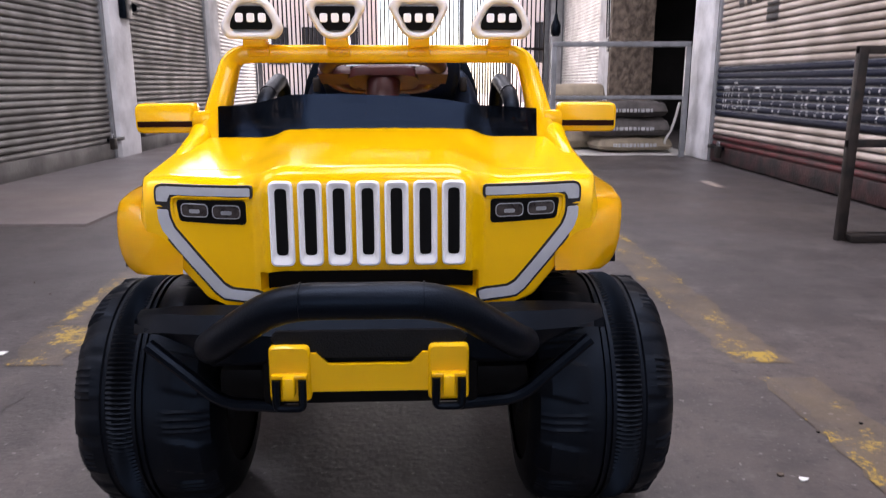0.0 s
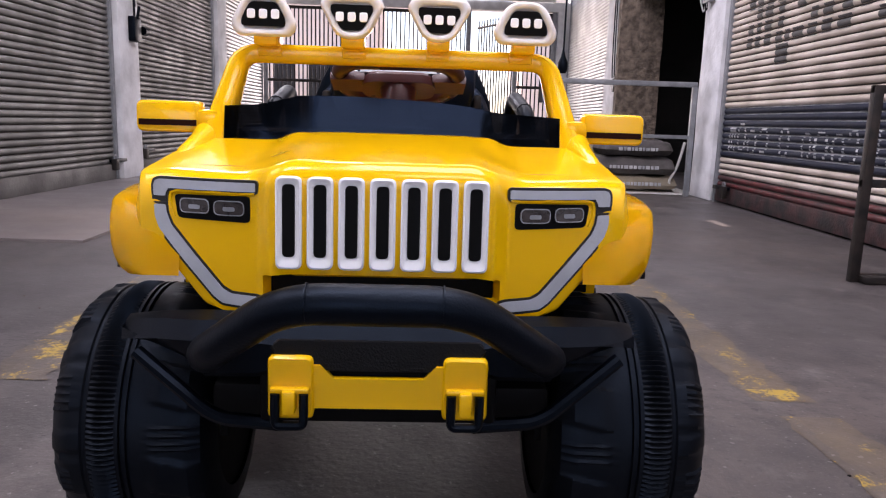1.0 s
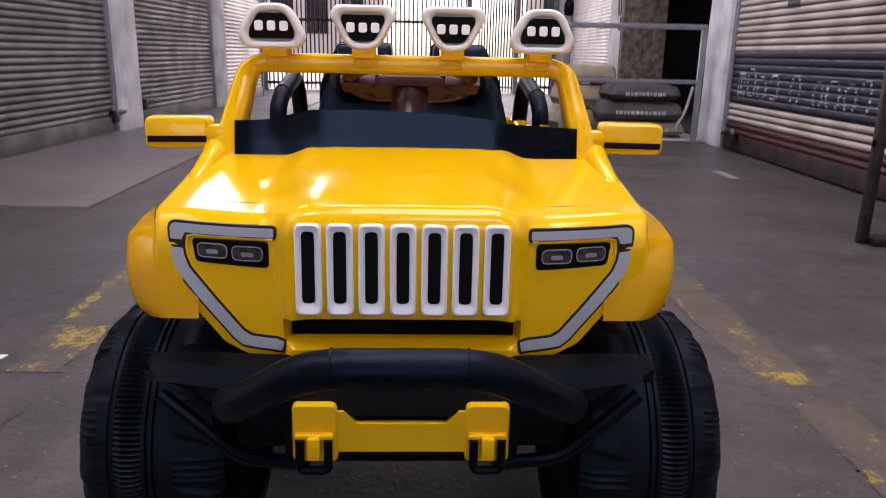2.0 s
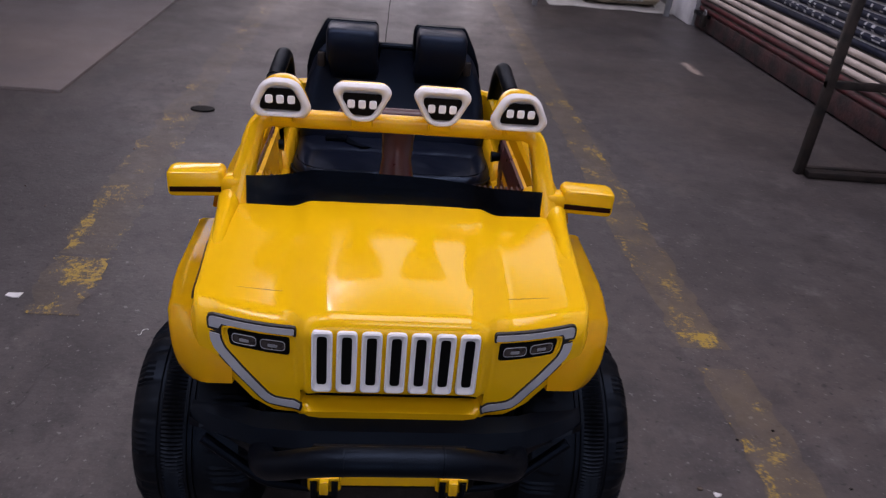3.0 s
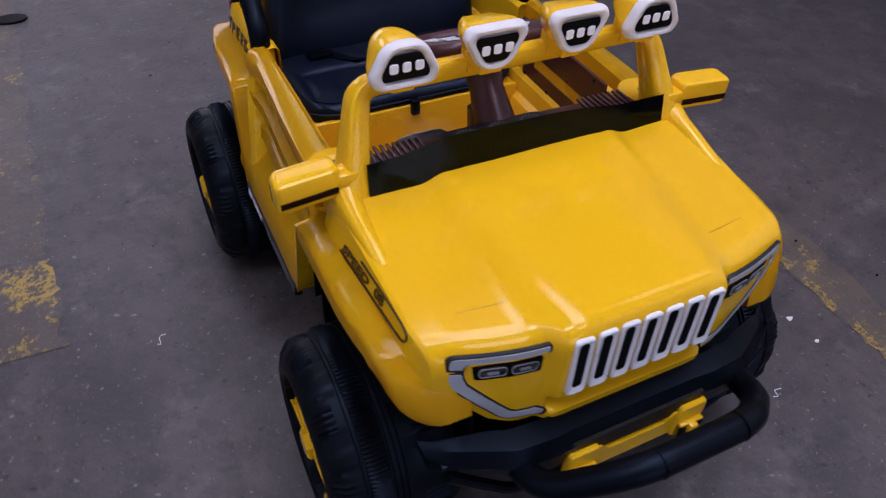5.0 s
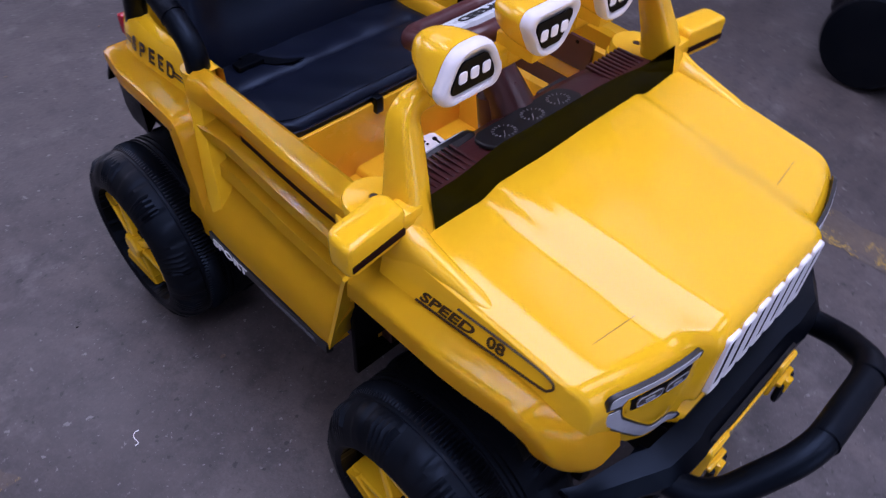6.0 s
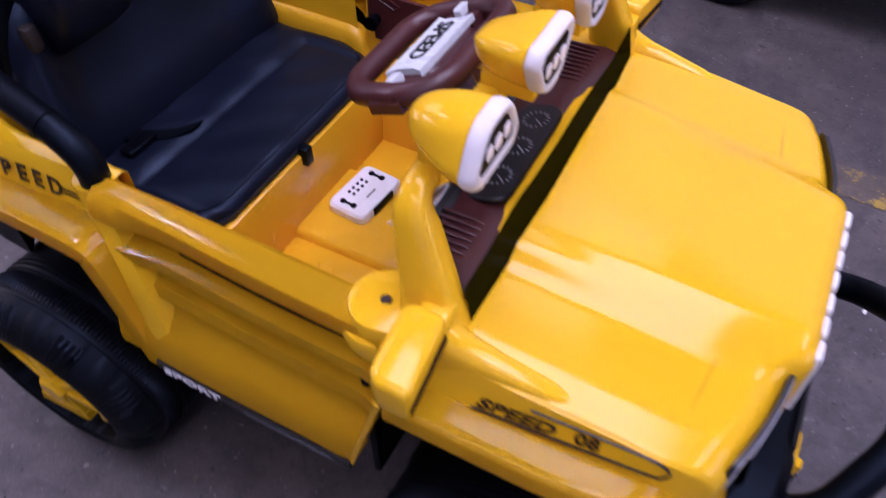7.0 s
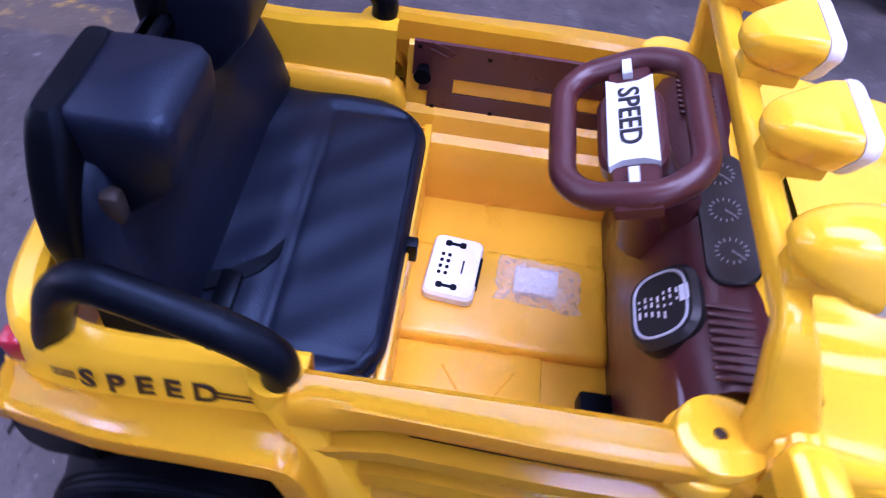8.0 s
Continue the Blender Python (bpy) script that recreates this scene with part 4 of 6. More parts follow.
# ---- wheels ----
def wheel_meshes():
    # across the tyre, from the car's side to the outside: offset, radius
    prof = [(-0.105, 0.118), (-0.103, 0.150), (-0.095, 0.166), (-0.080, 0.172), (-0.040, 0.1745), (-0.0100, 0.176), (-0.0090, 0.1720), (-0.0055, 0.1720), (-0.0045, 0.1765),
            (-0.0010, 0.1765), (0.0000, 0.1720), (0.0035, 0.1720), (0.0045, 0.1762), (0.0080, 0.1760), (0.0090, 0.1722), (0.0110, 0.1722), (0.0455, 0.1722), (0.0475, 0.1705), (0.052, 0.1700), (0.054, 0.1725), (0.068, 0.1690), (0.082, 0.163), (0.096, 0.150),
            (0.103, 0.136), (0.104, 0.126), (0.099, 0.118), (0.070, 0.114)]

    def fine(a0, a1, step):
        return [a0 + (a1 - a0) * k / step for k in range(1, step)]

    full = []
    for (xa, ra), (xb, rb) in zip(prof, prof[1:]):
        full.append((xa, ra))
        n = max(1, int((xb - xa) / 0.008))
        full += [(x, ra + (rb - ra) * (x - xa) / (xb - xa)) for x in fine(xa, xb, n)]
    full.append(prof[-1])

    def raised(x, a):
        """Height of the tread over the tyre's skin."""
        h = 0.0
        if 0.0120 < x < 0.0445:
            h = 0.0050 if int(a / (2 * math.pi) * 320) % 2 else 0.0
        turn = (a / (2 * math.pi) * 9) % 1.0
        if 0.054 < x < 0.088:
            t = turn - (x - 0.054) * 3.0
            h += 0.0036 * (ease(0.02, 0.05, t) - ease(0.46, 0.49, t))
        if 0.064 < x < 0.098:
            t = turn + (x - 0.064) * 2.4
            h += 0.0036 * (ease(0.62, 0.65, t) - ease(0.84, 0.87, t))
        if 0.080 < x < 0.098 and 0.05 < turn < 0.40:
            h += 0.0040 if int(turn * 24) % 2 else 0.0
        if -0.092 < x < -0.030:
            t = turn - (x + 0.046) * 2.0
            h += 0.0045 * (ease(0.12, 0.15, t) - ease(0.55, 0.58, t))
            if 0.66 < turn < 0.95:
                h += 0.0030 if int(turn * 24) % 2 else 0.0
        return h

    seg = 320
    rings = []
    for x, r in full:
        ring = []
        for k in range(seg):
            a = 2 * math.pi * k / seg
            rr = r + raised(x, a + 1e-4)
            ring.append((x, rr * math.cos(a), rr * math.sin(a)))
        rings.append(ring)
    tyre = loft(rings, caps=False)
    drum = loft([[(x, r * math.cos(2 * math.pi * k / 40), r * math.sin(2 * math.pi * k / 40)) for k in range(40)] for x, r in ((-0.10, 0.10), (-0.10, 0.118), (0.058, 0.118), (0.058, 0.03), (0.085, 0.028))])
    rim = bmesh.new()

    def bar(p, q, w, t=0.012):
        """A flat spoke from p to q, in the rim's plane, given as radius and angle."""
        P = [Vector((0, r * math.cos(a), r * math.sin(a))) for r, a in (p, q)]
        d = (P[1] - P[0]).normalized()
        s = Vector((1, 0, 0)).cross(d)
        x0 = 0.090
        rows = []
        for c, ww, xx in ((P[0], w[0], x0 + 0.006), (P[1], w[1], x0 - 0.002)):
            rows.append([c - s * ww + Vector((xx - t, 0, 0)), c - s * ww + Vector((xx - 0.003, 0, 0)), c - s * (ww - 0.003) + Vector((xx, 0, 0)),
                         c + s * (ww - 0.003) + Vector((xx, 0, 0)), c + s * ww + Vector((xx - 0.003, 0, 0)), c + s * ww + Vector((xx - t, 0, 0))])
        loft(rows, bm=rim)

    for k in range(3):
        a = 2 * math.pi * k / 3
        bar((0.014, a - 0.5), (0.112, a - 0.38), (0.008, 0.0055), 0.030)
        bar((0.014, a + 0.5), (0.112, a + 0.38), (0.008, 0.0055), 0.030)
        bar((0.1040, a - 0.40), (0.1040, a + 0.40), (0.0160, 0.0160))
    hub = loft([[(x, r * math.cos(2 * math.pi * k / 6), r * math.sin(2 * math.pi * k / 6)) for k in range(6)] for x, r in ((0.07, 0.026), (0.101, 0.026), (0.105, 0.021))])
    for bm in (tyre, drum, rim, hub):
        for v in bm.verts:
            v.co.x *= 0.92
            v.co.y *= 0.930
            v.co.z *= 0.930
    return finish(tyre, TYRE, 30), finish(drum, DARK), finish(rim, YELLOW), finish(hub, YELLOW)


TYRE_ME, DRUM_ME, RIM_ME, HUB_ME = wheel_meshes()
for k, (sx, y) in enumerate(((-1, 0.207), (1, 0.192), (-1, 0.880), (1, 0.880))):
    turn = (1.66, 1.1, 0.187, 1.9)[k]
    wheel = new("wheel", DRUM_ME)
    wheel.parent = car
    wheel.matrix_parent_inverse = root_inverse(car)
    wheel.matrix_basis = Matrix.Translation((sx * (0.300 if y < 0.5 else 0.305), y, 0.1670)) @ (Matrix.Rotation(math.pi, 4, "Z") if sx < 0 else Matrix.Identity(4)) @ Matrix.Rotation(turn, 4, "X")
    tagged(wheel, "wide black treaded wheel with yellow spoked rim")
    for name, me in (("tyre", TYRE_ME), ("rim", RIM_ME), ("hub_cap", HUB_ME)):
        sub = new(name, me)
        sub.parent = wheel

# ---- the tub inside ----
tub = part("tub", box(-0.232, 0.232, 0.40, 0.72, 0.252, 0.266, 0.003), YELLOW_IN, car, "yellow inner tub")
part("footwell_step", box(-0.060, 0.100, 0.402, 0.70, 0.256, 0.284, 0.0130, 5), YELLOW_IN, tub)
part("floor_tray", box(-0.206, -0.050, 0.489, 0.690, 0.262, 0.2705, 0.004), YELLOW_IN, tub)
for p, q in (((-0.089, 0.616), (-0.122, 0.594)), ((-0.121, 0.547), (-0.086, 0.524))):
    part("tray_rib", tube([(*p, 0.2702), (*q, 0.2702)], 0.0017, 8), YELLOW_IN, tub)
for sx in (-1, 1):
    wall = [[(sx * x, y, z) for x, z in ((0.195, 0.262), (0.203, 0.356), (0.208, 0.367), (0.221, 0.374), (0.226, 0.402), (0.236, 0.410), (0.244, 0.500), (0.256, 0.504), (0.256, 0.255))] for y in (0.39, 0.55, 0.72)]
    part("tub_side", loft(wall), YELLOW_IN, tub)
    ledge = [(sx * 0.2235, 0.30), (sx * 0.2245, 0.425), (sx * 0.227, 0.436), (sx * 0.231, 0.443), (sx * 0.240, 0.446), (sx * 0.250, 0.446), (sx * 0.250, 0.30)]
    rows = []
    for y, d in ((0.712, 0.070), (0.716, 0.040), (0.724, 0.016), (0.736, 0.004), (0.75, 0.0), (0.86, 0.0), (1.03, 0.0)):
        rows.append([(x, y, z - (d if z > 0.35 else 0)) for x, z in ledge])
    part("side_ledge", loft(rows), YELLOW_IN, tub, "", 50)
part("seat_base", box(-0.2225, 0.2225, 0.686, 1.05, 0.26, 0.385, 0.006), YELLOW_IN, tub)
part("seat_riser", box(-0.215, 0.215, 0.676, 0.688, 0.262, 0.395, 0.003), YELLOW_IN, tub)
part("firewall", box(-0.25, 0.25, 0.37, 0.405, 0.25, 0.50, 0.004), BROWN, car)

# inner door panels
for sx in (-1, 1):
    px = sx * (0.2375 if sx > 0 else 0.2540)
    bm = bmesh.new()
    for y0, y1, z0, z1 in ((0.44, 0.712, 0.461, 0.514), (0.44, 0.690, 0.402, 0.436), (0.44, 0.456, 0.436, 0.461), (0.656, 0.702, 0.436, 0.461)):
        box(px - 0.003, px + 0.003, y0, y1, z0, z1, bm=bm)
    panel = part("door_card", bm, BROWN, car, "maroon brown inner door panel with a long slot")
    part("slot_liner", box(px + sx * 0.001 - 0.0012, px + sx * 0.001 + 0.0012, 0.454, 0.658, 0.434, 0.463), YELLOW_IN, panel)
    for y, z in ((0.704, 0.506), (0.612, 0.500), (0.682, 0.410), (0.60, 0.411), (0.47, 0.506)):
        part("screw_hole", box(px - sx * 0.003 - 0.001, px - sx * 0.003 + 0.001, y - 0.003, y + 0.003, z - 0.003, z + 0.003, 0.001), DARK, panel)
    part("door_knob", tube([(px, 0.697, 0.472), (px - sx * 0.022, 0.697, 0.472)], [0.008, 0.012], 12), BLACK, panel)
    part("door_emblem", tube([(px - sx * 0.0035, 0.690, 0.505), (px - sx * 0.0035, 0.665, 0.495), (px - sx * 0.0035, 0.655, 0.502), (px - sx * 0.0035, 0.672, 0.510), (px - sx * 0.0035, 0.69, 0.515)], 0.0014, 5), BROWN, panel)

# ---- seat ----
def cushion(sections, n=40, boxy=0.35):
    """Rounded slab: sections of centre, half sizes in x and the other two axes."""
    rings = []
    for c, hx, hn, up in sections:
        c, up = Vector(c), Vector(up).normalized()
        ring = []
        for k in range(n):
            a = 2 * math.pi * k / n
            co, si = math.cos(a), math.sin(a)
            ring.append(c + Vector((1, 0, 0)) * (hx * math.copysign(abs(co) ** boxy, co)) + up * (hn * math.copysign(abs(si) ** (boxy + 0.12), si)))
        rings.append(ring)
    return loft(rings)


SEAT_Y0, SEAT_Y1, SEAT_HX, SEAT_R = 0.679, 0.965, 0.226, 0.085


def seat_half(y, inset=0.0):
    """Half width of the seat's outline at y, with rounded front corners."""
    r, d = SEAT_R - inset, y - SEAT_Y0 - inset
    w = SEAT_HX - inset
    return w if d >= r else w - r + r * math.sqrt(max(0.0, 1 - ((r - d) / r) ** 2))


def seat_pad():
    """Upholstered cushion: a sunk middle panel inside a raised border."""
    bm = bmesh.new()
    ys = [SEAT_Y0 + 0.002 + (SEAT_Y1 - SEAT_Y0 - 0.002) * (k / 58) ** 1.35 for k in range(59)]
    rows = []
    for y in ys:
        w = max(seat_half(y), 0.02)
        row = []
        for k in range(73):
            s = -math.cos(math.pi * k / 72) * 0.45 + (2 * k / 72 - 1) * 0.55
            x = w * s
            d = min((1 - abs(s)) * w, y - SEAT_Y0)
            e = 1 - min(d / 0.020, 1.0)
            z = 0.4220 - 0.022 * (1 - math.sqrt(max(0.0, 1 - e * e)))
            inner = min(0.186 - abs(x), 0.808 - y)
            z += 0.0055 * ease(0.006, -0.026, inner) * ease(0.0, 0.030, d) - 0.0030 * math.exp(-(inner / 0.0045) ** 2)
            z += 0.0012 * math.sin(31 * x + 9 * y) * math.sin(47 * y + 3) + 0.0007 * math.sin(75 * x + 60 * y)
            row.append(bm.verts.new((x + 0.003, y, z)))
        rows.append(row)
    for p, q in zip(rows, rows[1:]):
        for i in range(72):
            bm.faces.new((p[i], p[i + 1], q[i + 1], q[i]))
    rim = [r[0] for r in rows[::-1]] + rows[0][1:-1] + [r[-1] for r in rows]
    low = [bm.verts.new((v.co.x * 0.985, v.co.y + 0.003, 0.380)) for v in rim]
    for i in range(len(rim) - 1):
        bm.faces.new((rim[i], rim[i + 1], low[i + 1], low[i]))
    return bm


seat = part("seat", seat_pad(), LEATHER, car, "black leatherette bench seat with two headrests", 60)


def seat_back():
    """Moulded bucket back: side bolsters round a sunk middle."""
    rings = []
    for z, hx, rim, sunk, rear in ((0.398, 0.221, 0.880, 0.004, 0.950), (0.440, 0.222, 0.872, 0.010, 0.958), (0.480, 0.219, 0.880, 0.026, 0.962), (0.520, 0.213, 0.892, 0.034, 0.965),
                                   (0.560, 0.204, 0.904, 0.034, 0.967), (0.595, 0.192, 0.912, 0.030, 0.967), (0.620, 0.181, 0.918, 0.024, 0.966), (0.634, 0.172, 0.926, 0.016, 0.963), (0.640, 0.164, 0.934, 0.010, 0.956)):
        ring = []
        for k in range(33):
            u = -1 + 2 * k / 32
            a = abs(u)
            ring.append((0.003 + hx * u, rim + sunk * (1 - ease(0.55, 0.92, a)) + 0.022 * ease(0.93, 1.0, a), z))
        for k in range(17):
            u = 1 - 2 * k / 16
            ring.append((0.003 + hx * u, rear - 0.022 * ease(0.80, 1.0, abs(u)), z))
        rings.append(ring)
    return loft(rings)


part("backrest", seat_back(), LEATHER, seat, "", 60)
for cx, hw in ((-0.0990, 0.0590), (0.1035, 0.0575)):
    head = [((cx * (0.94 if z < 0.60 else 1.0), y, z), hw * s, hn, (0, 1, 0.0)) for y, z, s, hn in ((0.935, 0.560, 0.86, 0.020), (0.922, 0.585, 0.95, 0.036), (0.910, 0.615, 0.99, 0.047), (0.907, 0.650, 1.0, 0.050), (0.907, 0.672, 0.99, 0.050), (0.908, 0.681, 0.95, 0.047), (0.909, 0.685, 0.86, 0.041))]
    rest = part("headrest", cushion(head, boxy=0.24), LEATHER, seat, "", 60)
    # the moulded shell behind the headrest spreads into the shoulder of the back
    sx = math.copysign(1, cx)
    shell = []
    for z, inner, outer, hn in ((0.540, 0.060, 0.206, 0.016), (0.575, 0.050, 0.206, 0.018), (0.605, 0.043, 0.200, 0.020), (0.640, 0.040, 0.186, 0.020), (0.665, 0.040, 0.173, 0.019), (0.680, 0.042, 0.165, 0.016), (0.6875, 0.048, 0.158, 0.011)):
        shell.append(((sx * (inner + outer) / 2, 0.954, z), (outer - inner) / 2, hn, (0, 1, 0.0)))
    part("headrest_shell", cushion(shell, boxy=0.30), BLACK, rest)
part("carry_handle", tube(rounded_corners([(-0.044, 0.946, 0.605), (-0.040, 0.940, 0.636), (0.046, 0.940, 0.636), (0.050, 0.946, 0.605)], 0.012, 4), 0.0075, 10), BLACK, seat, "moulded black carry handle")
for sx in (-1, 1):
    part("belt_clip", box(sx * 0.170 - 0.009, sx * 0.170 + 0.009, 0.906, 0.924, 0.585, 0.618, 0.005), STEEL_DARK, seat)
stitch = []
for k in range(96):
    a = math.pi * k / 95
    side = -math.cos(a)
    ins = 0.013
    w, r = SEAT_HX - ins, SEAT_R - ins
    x = side * w
    y = SEAT_Y0 + ins if abs(x) < w - r else SEAT_Y0 + ins + r - math.sqrt(max(0.0, r * r - (abs(x) - w + r) ** 2))
    stitch.append((x + 0.003, y, 0.4230))
part("piping", tube([(0.003 + (x - 0.003) * 1.055, y - 0.0105, 0.4055) for x, y, z in stitch], 0.0022, 6), LEATHER, seat)
bm = bmesh.new()
for x, y, z in stitch:
    box(x - 0.0018, x + 0.0018, y - 0.0005, y + 0.0005, z - 0.0012, z + 0.0006, bm=bm)
part("stitching", bm, BLACK, seat)
part("seat_latch", box(-0.016, 0.000, 0.667, 0.682, 0.378, 0.408, 0.002), BLACK, seat, "small black seat latch")
part("seat_belt", loft([[(x - 0.012, y, z), (x + 0.012, y, z), (x + 0.012, y, z + 0.0025), (x - 0.012, y, z + 0.0025)] for x, y, z in ((-0.13, 0.90, 0.431), (-0.11, 0.86, 0.429), (-0.085, 0.83, 0.4275), (-0.06, 0.815, 0.4285))]), BLACK, seat)
part("belt_buckle", box(-0.155, -0.105, 0.845, 0.868, 0.428, 0.438, 0.003), BLACK, seat)

# side tubes by the seat
for sx in (-1, 1):
    arm = rounded_corners([(sx * 0.264, 0.757, 0.500), (sx * 0.264, 0.754, 0.554), (sx * 0.262, 0.792, 0.580), (sx * 0.253, 0.905, 0.613), (sx * 0.251, 0.934, 0.585), (sx * 0.249, 0.966, 0.500)], 0.035, 6)
    handle = part("side_rail", tube(arm, 0.0172, 16), TUBE, car, "black tubular side rail")
    part("rail_seam", tube([(sx * 0.2615, 0.800, 0.5824), (sx * 0.2612, 0.8035, 0.5834)], 0.0182, 16), BLACK, handle)
    part("rail_socket", tube([(sx * 0.262, 0.762, 0.488), (sx * 0.262, 0.762, 0.524)], 0.0235, 16), YELLOW, car)

# ---- dashboard and steering wheel ----
dash_sec = [(0.322, 0.44), (0.320, 0.520), (0.326, 0.536), (0.345, 0.541), (0.380, 0.537), (0.405, 0.520), (0.420, 0.470), (0.425, 0.40), (0.41, 0.30), (0.33, 0.30)]
dash = part("dashboard", loft([[(x, y - 0.012 * (abs(x) / 0.22) ** 3, z) for y, z in dash_sec] for x in [-0.222 + 0.444 * k / 16 for k in range(17)]]), BROWN, car, "maroon brown dashboard with dials and vents", 40)
for x0 in (-0.215, 0.135):
    for k in range(9):
        part("vent_slat", box(x0 + k * 0.0095, x0 + k * 0.0095 + 0.0045, 0.340, 0.386, 0.5375, 0.5422, 0.0012), BROWN, dash)
clus = basis((-0.022, 0.354, 0.5415), (-1, 0, 0), (0, -0.97, 0.22))
cluster = part("instrument_panel", prism(round_rect(0.178, 0.052, 0.025, 6), clus, 0.006, 0.002), INK_BLACK, dash, "black dial panel with pale markings")
for u in (-0.056, -0.004, 0.050):
    bm = bmesh.new()
    for k in range(16):
        a = math.pi * (0.0 + 2.0 * k / 16)
        r = 0.0165
        c, s = math.cos(a), math.sin(a)
        prism([(u + c * r - s * 0.0006, s * r + c * 0.0006), (u + c * (r - 0.004) - s * 0.0006, s * (r - 0.004) + c * 0.0006), (u + c * (r - 0.004) + s * 0.0006, s * (r - 0.004) - c * 0.0006), (u + c * r + s * 0.0006, s * r - c * 0.0006)], lambda a_, b_, w: clus(a_, b_, 0.0062 + w), 0.0006, bm=bm)
    tagged(part("dial_mark", bm, DIAL_GREY, cluster), kind="stuff")
    part("dial_needle", prism([(u - 0.001, 0.0), (u + 0.001, 0.0), (u + 0.009, 0.009), (u + 0.008, 0.0095)], lambda a_, b_, w: clus(a_, b_, 0.0062 + w), 0.0007), DIAL_GREY, cluster)
disp = basis((-0.122, 0.412, 0.506), (-1, 0.0, 0.0), (0, -0.62, 0.79))
display = part("music_panel", prism(round_rect(0.092, 0.080, 0.037, 8), lambda u, v, w: disp(u, v, w - 0.016), 0.024, 0.006), INK_BLACK, dash, "black oval panel with a chrome ring")
part("panel_ring", tube([disp(u, v, 0.0085) for u, v in round_rect(0.072, 0.058, 0.026, 8)], 0.0016, 6, closed=True), GREY_STRIP, display)
bm = bmesh.new()
random.seed(9)
for r in range(7):
    u, v = -0.018 + random.uniform(0.0, 0.006), -0.024 + 0.0070 * r
    while u < 0.014 - 0.004 * abs(r - 3):
        u, w = u + random.uniform(0.0025, 0.0060), random.uniform(0.0015, 0.0085)
        prism([(u, v), (u + w, v), (u + w, v + 0.0019), (u, v + 0.0019)], lambda a_, b_, o: disp(a_, b_, 0.0083 + o), 0.0006, bm=bm)
        u += w
tagged(part("panel_mark", bm, WHITE_PRINT, display), kind="stuff")
part("panel_screen", prism([(-0.012, 0.022), (0.006, 0.022), (0.006, 0.032), (-0.012, 0.032)], lambda a_, b_, o: disp(a_, b_, 0.0083 + o), 0.0008), SILVER, display)
switch = part("switch_box", box(0.085, 0.150, 0.412, 0.430, 0.440, 0.500, 0.005), INK_BLACK, dash, "black switch box with coloured buttons")
for x, z, m in ((0.100, 0.485, RED_BTN), (0.120, 0.485, GREEN_BTN), (0.100, 0.462, RED_BTN), (0.122, 0.460, SILVER)):
    part("button", box(x - 0.007, x + 0.007, 0.428, 0.435, z - 0.006, z + 0.006, 0.002), m, switch)

WC = Vector((0.002, 0.473, 0.620))
wheel_place = basis(WC, (-1, 0, 0), (0, -0.926, 0.377))
column = part("steering_column", tube([(0, 0.395, 0.515), (0, 0.435, 0.565), WC - Vector((0, 0.377, 0.926)) * 0.012], [0.034, 0.026, 0.030], 14), BROWN, car, "maroon brown steering column")
part("column_cover", tube([(0, 0.41, 0.47), (0, 0.43, 0.535)], [0.036, 0.030], 12), BROWN, column)
rim_poly = [(-0.098, 0.025), (-0.073, 0.063), (0.073, 0.063), (0.098, 0.025), (0.088, -0.044), (0.061, -0.066), (-0.061, -0.066), (-0.088, -0.044)]
steer = part("steering_wheel", tube([wheel_place(p.x, p.y, 0.004) for p in rounded_corners([(u, v, 0) for u, v in rim_poly], 0.022, 4, closed=True)], 0.0135, 12, closed=True), BROWN, car, "maroon brown steering wheel with a silver plate")
part("wheel_boss", prism(round_rect(0.120, 0.066, 0.030, 6), lambda u, v, w: wheel_place(u, v, w - 0.016), 0.020, 0.006), BROWN, steer)
for su in (-1, 1):
    part("wheel_spoke", prism([(su * 0.055, -0.022), (su * 0.108, -0.020), (su * 0.110, 0.022), (su * 0.055, 0.024)] if su > 0 else [(su * 0.055, 0.024), (su * 0.110, 0.022), (su * 0.108, -0.020), (su * 0.055, -0.022)], lambda u, v, w: wheel_place(u, v, w - 0.010), 0.016, 0.004), BROWN, steer)
    part("spoke_bar", prism([(su * 0.078 - 0.011, -0.005), (su * 0.078 + 0.011, -0.005), (su * 0.078 + 0.011, 0.005), (su * 0.078 - 0.011, 0.005)], lambda u, v, w: wheel_place(u, v, 0.006 + w), 0.010, 0.002), SILVER, steer)
plate = [(-0.062, -0.022), (-0.055, -0.010), (-0.055, 0.010), (-0.062, 0.024), (0.062, 0.024), (0.055, 0.010), (0.055, -0.010), (0.062, -0.022)]
plate_ob = part("wheel_plate", prism(plate[::-1], lambda u, v, w: wheel_place(u, v, 0.004 + w), 0.008, 0.0), SILVER, steer, "silver plate lettered SPEED")
part("wheel_lettering", lettering("SPEED", 0.029, basis(wheel_place(-0.046, -0.010, 0.0122), (-1, 0, 0), (0, -0.926, 0.377)), 0.0008, stretch=1.05, offset=0.0004), INK_BLACK, plate_ob)
part("pedal", box(-0.178, -0.112, 0.376, 0.448, 0.272, 0.302, 0.006), BLACK, car, "black foot pedal")

car.matrix_basis = Matrix.Rotation(radians(1.8), 4, "Z") @ car.matrix_basis

# ---- the hall ----
XL, XR = -2.57, 2.26
floor_bm = bmesh.new()
floor_bm.faces.new([floor_bm.verts.new((x, y, 0)) for x, y in ((-30, -30), (30, -30), (30, 40), (-30, 40))])
solid("floor", floor_bm, CONCRETE, "stained grey-brown concrete floor", "floor", kind="structure")


